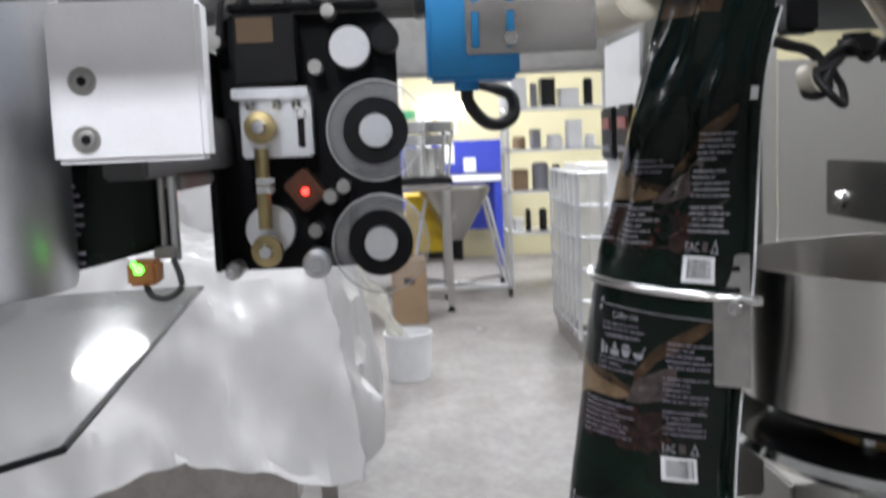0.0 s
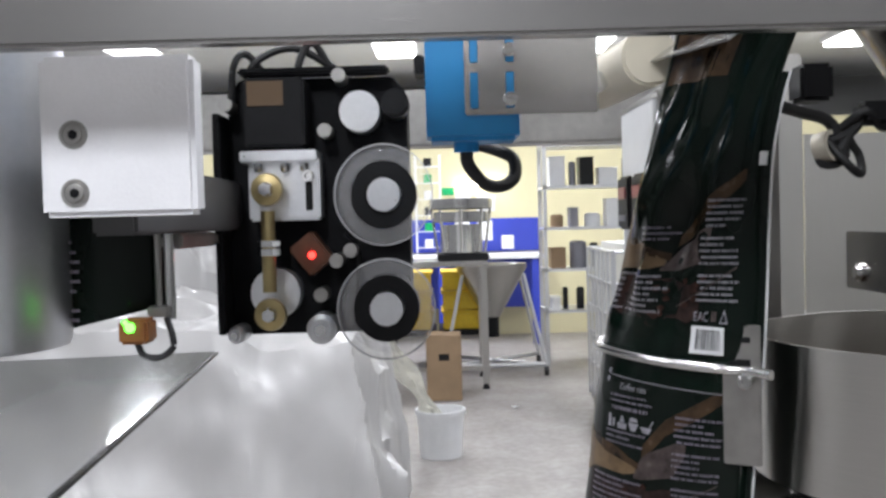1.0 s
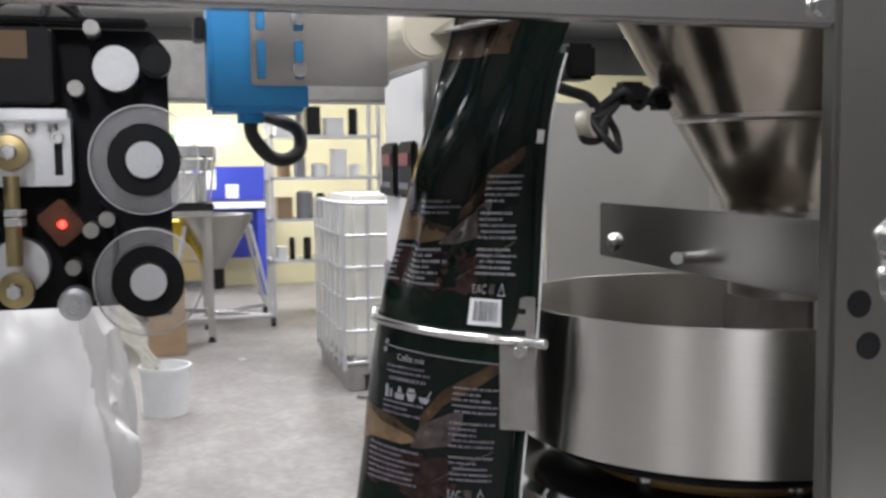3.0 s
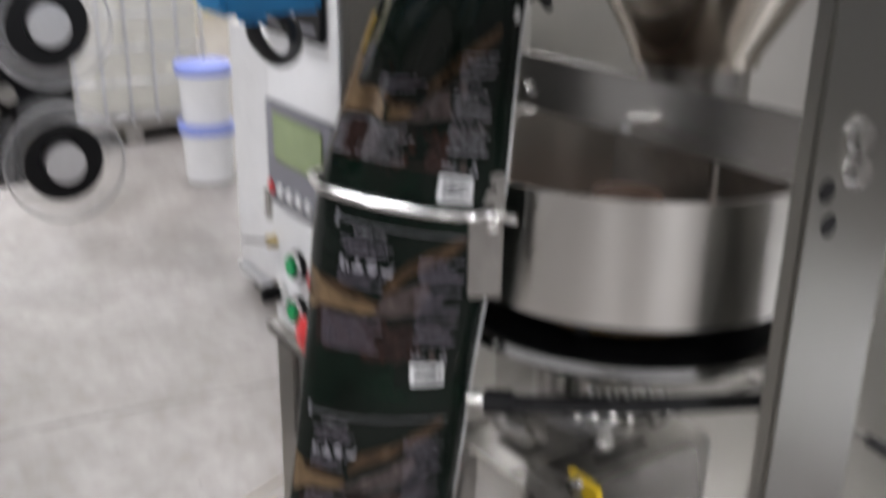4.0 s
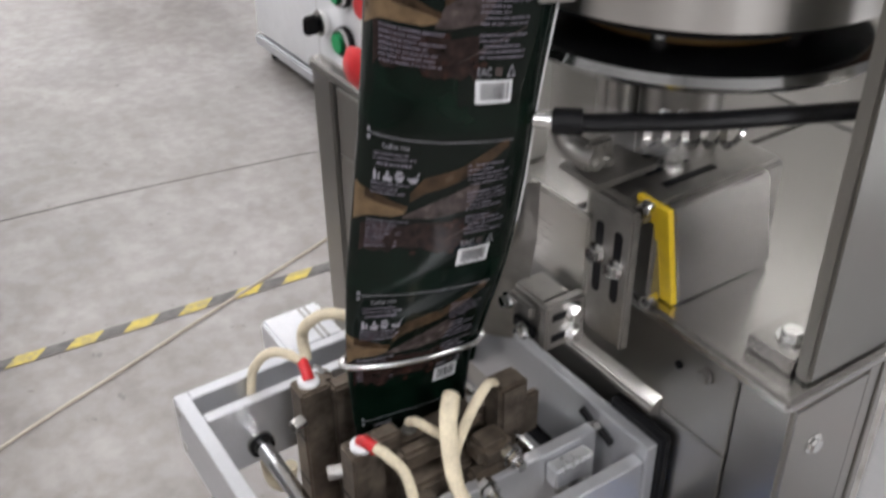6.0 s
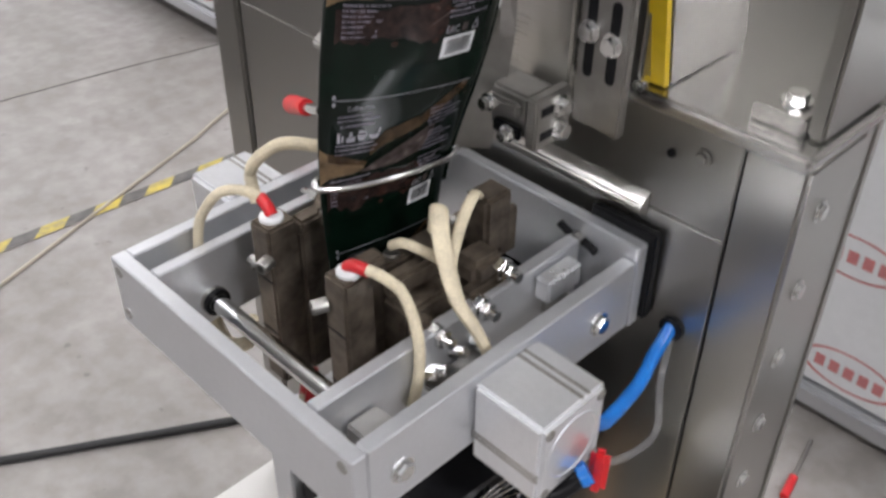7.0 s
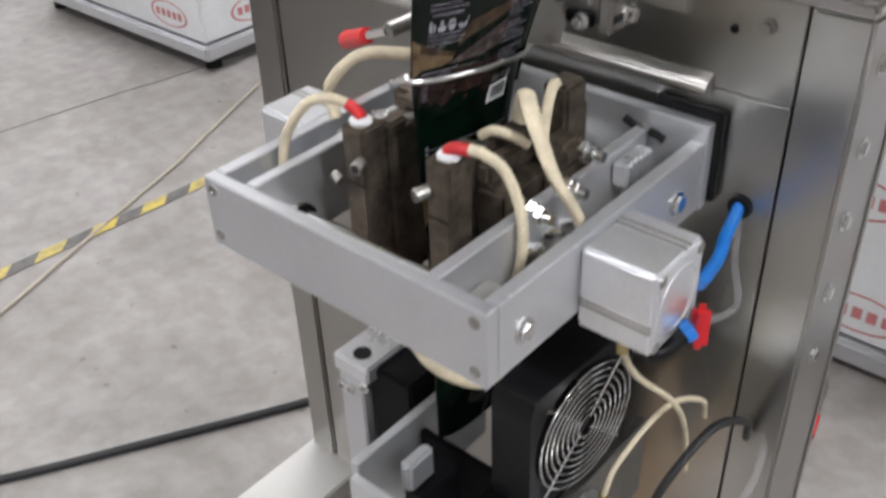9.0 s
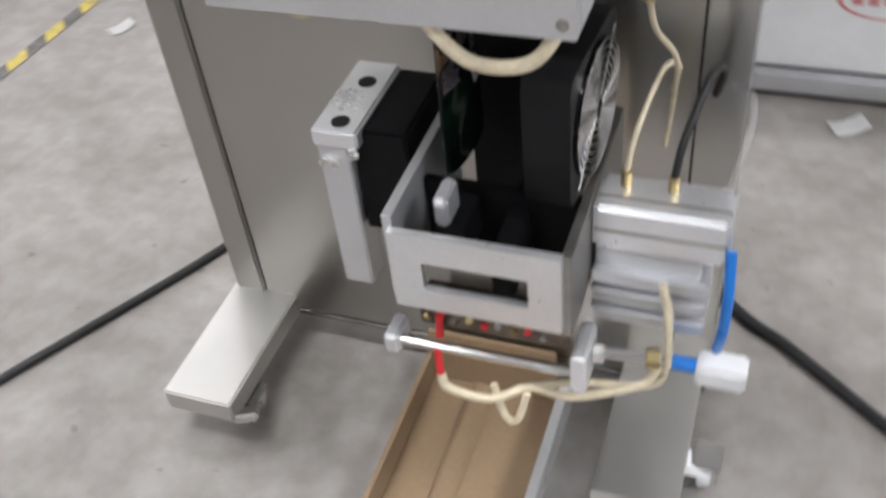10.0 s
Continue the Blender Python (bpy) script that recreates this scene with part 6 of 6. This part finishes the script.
def work_table(x, y):
    t = thing("work_table", x, y, FLOOR, "steel work table on square legs with a lower rail", "table")
    x0, x1, y0, y1, h = x - 0.8, x, y - 1.4, y, 1.07
    part("top", B(x0, x1, y0, y1, h, h + 0.05, 0.004), STEEL_H, t)
    for a in (x0 + 0.04, x1 - 0.04):
        for b in (y0 + 0.04, y1 - 0.04):
            leg = part("leg", B(a - 0.03, a + 0.03, b - 0.03, b + 0.03, 0.0, h, 0.003), STEEL, t)
            part("levelling_foot", R((a, b, FLOOR), (a, b, 0.0), 0.035, 14, 0.02), BLACK, leg)
    part("rail", B(x1 - 0.06, x1 - 0.02, y0, y1, 0.12, 0.16, 0.002), STEEL, t)
    part("rail", B(x0, x1, y1 - 0.06, y1 - 0.02, 0.12, 0.16, 0.002), STEEL, t)
    f = thing("bowl_feeder", x - 0.35, y - 0.23, h + 0.05, "stack of polished steel feeder bowls on the table", "feeder")
    part("base", B(x - 0.6, x - 0.12, y - 0.46, y + 0.02, h + 0.05, h + 0.11, 0.01), BLACK, f)
    for i, (r, z0, z1) in enumerate(((0.2, 0.11, 0.38), (0.27, 0.4, 0.5), (0.3, 0.52, 0.62))):
        part("bowl", lathe(mesh(), (x - 0.35, y - 0.23, h), (0, 0, 1), [(r * 0.92, z0), (r, z0 + 0.01), (r, z1), (r * 0.94, z1), (r * 0.9, z0 + 0.03), (0.001, z0 + 0.03)], 40), SHINY, f)
    for i in range(8):
        a = 2 * math.pi * i / 8
        part("rib", R((x - 0.35 + 0.22 * math.cos(a), y - 0.23 + 0.22 * math.sin(a), h + 0.12), (x - 0.35 + 0.29 * math.cos(a), y - 0.23 + 0.29 * math.sin(a), h + 0.62), 0.012, 8), SHINY, f)


def far_side():
    # yellow crates under the table
    for i, (y, n) in enumerate(((-0.62, 3), (-0.1, 3))):
        for k in range(n):
            c = thing("crate", -9.6, y, FLOOR + 0.42 + 0.2 * k, "yellow plastic stacking crate", "crate", "yellow crates")
            z = FLOOR + 0.42 + 0.2 * k
            part("body", B(-9.9, -9.3, y - 0.2, y + 0.2, z, z + 0.17, 0.012), YELLOW, c)
            part("rim", B(-9.92, -9.28, y - 0.22, y + 0.22, z + 0.17, z + 0.195, 0.006), YELLOW, c)
        d = thing("dolly", -9.6, y, FLOOR, "tall black trolley under the crates", "dolly")
        part("deck", B(-9.95, -9.25, y - 0.25, y + 0.25, FLOOR + 0.36, FLOOR + 0.419, 0.01), BLACK, d)
        for xx in (-9.9, -9.3):
            for yy in (y - 0.2, y + 0.2):
                part("upright", R((xx, yy, FLOOR + 0.06), (xx, yy, FLOOR + 0.36), 0.015, 8), BLACK, d)
        for yy in (y - 0.2, y + 0.2):
            part("wheel", R((-9.3, yy - 0.02, FLOOR + 0.06), (-9.3, yy + 0.02, FLOOR + 0.06), 0.06, 16), RUBBER, d)
    # counter along the wall, with papers over it
    c = thing("wall_counter", -11.6, 0, FLOOR, "pale counter on blue steel trestles along the wall", "counter")
    part("top", B(-12.1, -11.2, -3.2, 0.95, 1.0, 1.05, 0.006), WHITE, c)
    for y in (-3.0, -1.6, -0.3, 0.85):
        part("trestle", B(-11.3, -11.22, y - 0.05, y + 0.05, FLOOR, 0.999, 0.004), WALLBLUE, c)
    part("back_board", B(-11.9, -11.88, -3.2, 0.95, FLOOR + 0.4, 0.999, 0.004), WALLBLUE, c)
    w = tagged(part("partition", B(-12.4, -12.3, -4, 7, FLOOR, 2.75, 0), CREAM), "cream painted partition wall", "wall", kind="structure")
    tagged(part("wall_panel", B(-12.3, -12.27, -4, 1.0, 1.06, 1.5, 0.003), WALLBLUE), "blue splash panel over the counter", "wall panel", kind="structure")
    for y, z, sy, sz in ((-0.02, 1.33, 0.2, 0.28), (0.28, 1.34, 0.2, 0.26), (0.3, 1.7, 0.24, 0.2), (0.58, 1.18, 0.16, 0.18), (0.0, 1.75, 0.2, 0.26)):
        s = thing("paper_sheet", -12.26, y, z, "white paper sheet pinned over the counter", "paper", "papers on the wall")
        part("sheet", B(-12.269, -12.262, y - sy / 2, y + sy / 2, z - sz / 2, z + sz / 2, 0), PAPER, s)
    g = thing("exit_sign", -12.28, -0.2, 1.86, "small green sign on the cream wall", "sign")
    part("plate", B(-12.299, -12.28, -0.28, -0.12, 1.82, 1.92, 0.002), GREEN, g)
    l = thing("counter_lamp", -12.2, 0.25, 1.95, "white strip lamp over the counter, switched on", "lamp")
    part("tube", B(-12.29, -12.2, -0.1, 0.6, 1.93, 1.98, 0.01), LAMP, l, "glowing tube")
    # bottle rack
    r = thing("bottle_rack", -11.4, -0.45, 1.05, "narrow white wire rack with small jars", "rack")
    for y in (-0.6, -0.3):
        part("upright", R((-11.4, y, 1.05), (-11.4, y, 2.3), 0.012, 8), WHITE, r)
    for k in range(6):
        part("shelf", B(-11.5, -11.35, -0.6, -0.3, 1.15 + 0.2 * k, 1.16 + 0.2 * k, 0), WHITE, r)
        part("jar", R((-11.4, -0.45, 1.16 + 0.2 * k), (-11.4, -0.45, 1.26 + 0.2 * k), 0.05, 14), (PLASTIC_W, GREEN, BLACK)[k % 3], r)
    part("foot", B(-11.6, -11.3, -0.62, -0.28, 1.0505, 1.07, 0), WHITE, r)
    # open shelving with clutter
    s = thing("shelving", -9.6, 1.2, FLOOR, "grey steel shelving full of small parts", "shelf")
    for y in (0.78, 1.9):
        for x in (-9.9, -9.4):
            part("upright", B(x - 0.02, x + 0.02, y - 0.02, y + 0.02, FLOOR, 2.35, 0), ALU, s)
    for k in range(5):
        z = 0.5 + 0.43 * k
        part("board", B(-9.92, -9.38, 0.76, 1.92, z, z + 0.03, 0.002), ALU, s)
    rng = random.Random(4)
    for k in range(5):
        z = 0.53 + 0.43 * k
        y = 0.84
        while y < 1.75:
            w = rng.uniform(0.06, 0.2)
            h = rng.uniform(0.1, 0.3)
            m = rng.choice((PLASTIC_W, CARD, BLACK, ALU_L, GREY_P))
            if rng.random() < 0.5:
                o = thing("parts_box", -9.55, y + w / 2, z, "small box of parts on the steel shelf", "box", "parts on the shelf")
                part("body", B(-9.7, -9.45, y, y + w, z, z + h, 0.006), m, o)
                part("lid", B(-9.705, -9.445, y - 0.004, y + w + 0.004, z + h, z + h + 0.015, 0.003), m, o)
            else:
                o = thing("parts_can", -9.55, y + w / 2, z, "small can on the steel shelf", "can", "cans on the shelf")
                part("body", lathe(mesh(), (-9.55, y + w / 2, z), (0, 0, 1), [(0.001, 0), (w * 0.45, 0), (w * 0.45, h), (w * 0.3, h + 0.02), (0.001, h + 0.02)], 16), m, o)
            y += w + rng.uniform(0.02, 0.1)
    # funnel stand
    f = thing("funnel_stand", -9.2, 0.25, FLOOR, "steel funnel on a wheeled tube stand", "stand")
    part("funnel", lathe(mesh(), (-9.2, 0.2, 0), (0, 0, 1), [(0.07, 0.5), (0.08, 0.5), (0.36, 1.0), (0.36, 1.04), (0.345, 1.04), (0.07, 0.52)], 32), STEEL, f)
    part("spout", R((-9.2, 0.2, 0.3), (-9.2, 0.2, 0.5), 0.07, 20), BLACK, f)
    for a, b in (((-9.6, -0.3), (-8.8, 0.7)), ((-9.6, 0.7), (-8.8, -0.3)), ((-8.8, -0.3), (-8.8, 0.7))):
        part("base_tube", R((*a, 0.06), (*b, 0.06), 0.02, 10), ALU, f)
    for a, b in ((-9.6, -0.3), (-8.8, 0.7), (-9.6, 0.7), (-8.8, -0.3)):
        part("castor", R((a, b - 0.02, FLOOR + 0.045), (a, b + 0.02, FLOOR + 0.045), 0.045, 14), RUBBER, f)
        part("upright", R((a, b, 0.06), (-9.2 + (a + 9.2) * 0.8, 0.2 + (b - 0.2) * 0.6, 0.95), 0.018, 10), ALU, f)


def wrapped_crate(x0, x1, y0, y1, z0, z1, label, logos):
    c = thing("crate_machine", (x0 + x1) / 2, (y0 + y1) / 2, FLOOR, label, "machine")
    part("body", B(x0, x1, y0, y1, z0 + 0.06, z1, 0.01), PLASTIC_W, c)
    part("base_strip", B(x0 - 0.01, x1 + 0.01, y0 - 0.01, y1 + 0.01, z0, z0 + 0.055, 0.01), ALU, c)
    for x in (x0 + 0.06, x1 - 0.06):
        for y in (y0 + 0.06, y1 - 0.06):
            part("foot", R((x, y, FLOOR), (x, y, z0), 0.03, 14), BLACK, c)
    for face, a, z in logos:
        m = Matrix.Translation((x1 + 0.001, a, z)) @ pose(0, 0, 0, 0, 90, 0) if face == "x" else Matrix.Translation((a, y0 - 0.001, z)) @ pose(0, 0, 0, 90, 0, 0)
        bm = mesh()
        sc = Matrix.Diagonal((0.045, 0.1, 1, 1)) if face == "x" else Matrix.Diagonal((0.1, 0.045, 1, 1))
        ring = [[bm.verts.new(m @ sc @ Vector((r * math.cos(t), r * math.sin(t), 0))) for t in (2 * math.pi * i / 32 for i in range(32))] for r in (1, 0.9)]
        for i in range(32):
            bm.faces.new((ring[0][i], ring[0][(i + 1) % 32], ring[1][(i + 1) % 32], ring[1][i]))
        o = part("oval_mark", bm, RED_INK, c, "faded red oval mark", False)
        bm = mesh()
        for k in range(5):
            u = -0.7 + 0.3 * k
            q = [(u, -0.3), (u + 0.2, -0.3), (u + 0.2, 0.3), (u, 0.3)]
            if face == "x":
                q = [(b, a_) for a_, b in q]
            bm.faces.new([bm.verts.new(m @ sc @ Vector((*p, 0.0002))) for p in q])
        part("bars", bm, RED_INK, o, "", False)


RED_INK = material("faded_red_ink", (0.55, 0.2, 0.2), 0.6)


def chute():
    """Cardboard-lined chute under the clamp unit."""
    c = thing("carton", -0.05, -0.25, FLOOR, "open brown cardboard carton lying under the machine", "carton", "cartons")
    part("bottom", B(-0.15, 0.066, -0.75, -0.01, FLOOR, FLOOR + 0.008, 0.001), CARD, c)
    part("side", B(-0.158, -0.15, -0.75, -0.01, FLOOR, FLOOR + 0.06, 0.001), CARD, c)
    part("back", B(-0.15, 0.06, -0.018, -0.01, FLOOR + 0.008, FLOOR + 0.12, 0.001), CARD, c)
    part("rib", S([(-0.06, -0.75, FLOOR + 0.01), (-0.06, -0.02, FLOOR + 0.01)], 0.02, 12, 1, 0.4), CARD, c)
    s = thing("chute_rail", 0.075, -0.35, FLOOR, "bent aluminium rail beside the carton", "rail")
    part("rail", B(0.07, 0.085, -0.75, -0.02, FLOOR, FLOOR + 0.07, 0.002), ALU_L, s)


def red_handle():
    h = thing("handle_lever", -0.2, -0.06, 0.93, "red plastic handle on a steel pin", "handle")
    a, b = Vector((-0.235, -0.075, 0.925)), Vector((-0.13, -0.115, 0.975))
    m = a.lerp(b, 0.55)
    part("grip", R(a, m, 0.0105, 20, 0.0085, bevel=0.003), RED, h)
    part("pin", R(m, b, 0.0055, 14), SHINY, h)
    part("stem", R(b, (-0.1, 0.022, 0.99), 0.008, 14), STEEL_DULL, h)


def floor_rod():
    h = thing("test_lead", 0.13, 0.75, FLOOR, "thin steel probe with a red grip lying on the floor", "probe")
    part("rod", R((0.15, 0.64, FLOOR + 0.004), (0.106, 0.85, FLOOR + 0.004), 0.0035, 10), STEEL_DULL, h)
    part("grip", R((0.1415, 0.68, FLOOR + 0.008), (0.129, 0.74, FLOOR + 0.008), 0.0085, 14, bevel=0.002), RED, h)


def rear_cables():
    for pts, r, m in (([(0.27, 0.24, 1.25), (0.3, 0.33, 1.235), (0.35, 0.52, 1.22)], 0.0055, RUBBER),
                      ([(0.27, 0.17, 1.21), (0.3, 0.21, 1.18), (0.35, 0.29, 1.14), (0.37, 0.38, 1.09)], 0.005, RUBBER),
                      ([(0.275, 0.15, 1.15), (0.29, 0.18, 1.115), (0.33, 0.23, 1.08), (0.39, 0.3, 1.06)], 0.005, RUBBER)):
        tagged(part("power_cable", S(pts, r, 10), m), "black power cable hanging behind the post", "cable")


# ---- build ----
room()
for lx, row in ((-10.0, (70, 70, 70, 70)), (-5.5, (32, 32, 32, 32)), (-0.9, (26, 26, 26, 26)), (3.0, (46, 70, 16, 16))):
    for ly, power in zip((-3.6, -0.76, 1.4, 4.4), row):
        ceiling_lamp(lx, ly, power)
tape()
floor_rod()
cabinet()
control_box()
post()
film_tube()
film_guides()
jaw_frame()
jaws()
lower_unit()
fan()
seam_sealer()
doser()
printer()
sensor()
top_rollers()
film_feed()
red_handle()
chute()
rear_cables()
floor_cable("floor_cable", [(-1.75, -1.5), (-1.3, -0.85), (-0.987, -0.376), (-0.84, -0.13), (-0.7, 0.11), (-0.6, 0.3), (-0.4, 0.62)], 0.0085, RUBBER, "black cable lying across the floor")
floor_cable("floor_cable", [(-1.1, -1.0), (-1.34, -0.45), (-1.43, -0.2), (-1.54, 0.1), (-1.63, 0.35), (-1.72, 0.6), (-1.81, 0.8), (-2.2, 1.7)], 0.0045, CORD, "thin pale cable lying across the floor")
corrugated_hose([(0.1, 0.5), (0.298, 0.262), (0.4, 0.185), (0.54, 0.072), (0.75, -0.1)], 0.011)
tote(-5.85, 0.86)
bucket(-4.85, 1.52, FLOOR, True)
bucket(-4.85, 1.52, FLOOR + 0.345, True)
bucket(-5.65, -0.33, FLOOR, False, 0.16, 0.31)
hanging_bag()
paper_scrap(0.47, 0.83, 0.075, 0.045, 30)
paper_scrap(-1.36, 0.9, 0.07, 0.035, 60)
paper_scrap(-7.2, 0.28, 0.1, 0.05, 20)
carton(-7.75, -0.3, FLOOR, 0.34, 0.3, 0.56)
work_table(-8.1, 0.12)
far_side()
drape("covered_machine", "machine draped in clear plastic sheeting", -3.0, -1.8, -1.9, -0.55, 1.2, 0.6, 3)
drape("covered_stack", "tall stack wrapped in clear plastic sheeting", -4.4, -3.2, -1.9, -0.95, 1.56, 0.6, 5, 0.1)
wrapped_crate(-3.2, -2.12, 1.03, 1.8, 0.0, 1.1, "white cabinet with a faded red oval mark", [("x", 1.25, 0.13), ("x", 1.6, 0.13), ("y", -2.3, 0.13)])
wrapped_crate(-0.1, 1.6, 0.92, 1.7, -0.035, 0.72, "white cabinet with faded red oval marks on its front", [("y", 0.11, 0.093), ("y", 0.05, 0.345), ("y", 0.5, 0.2), ("y", 0.52, 0.62), ("y", 0.85, 0.2), ("y", 0.85, 0.62)])
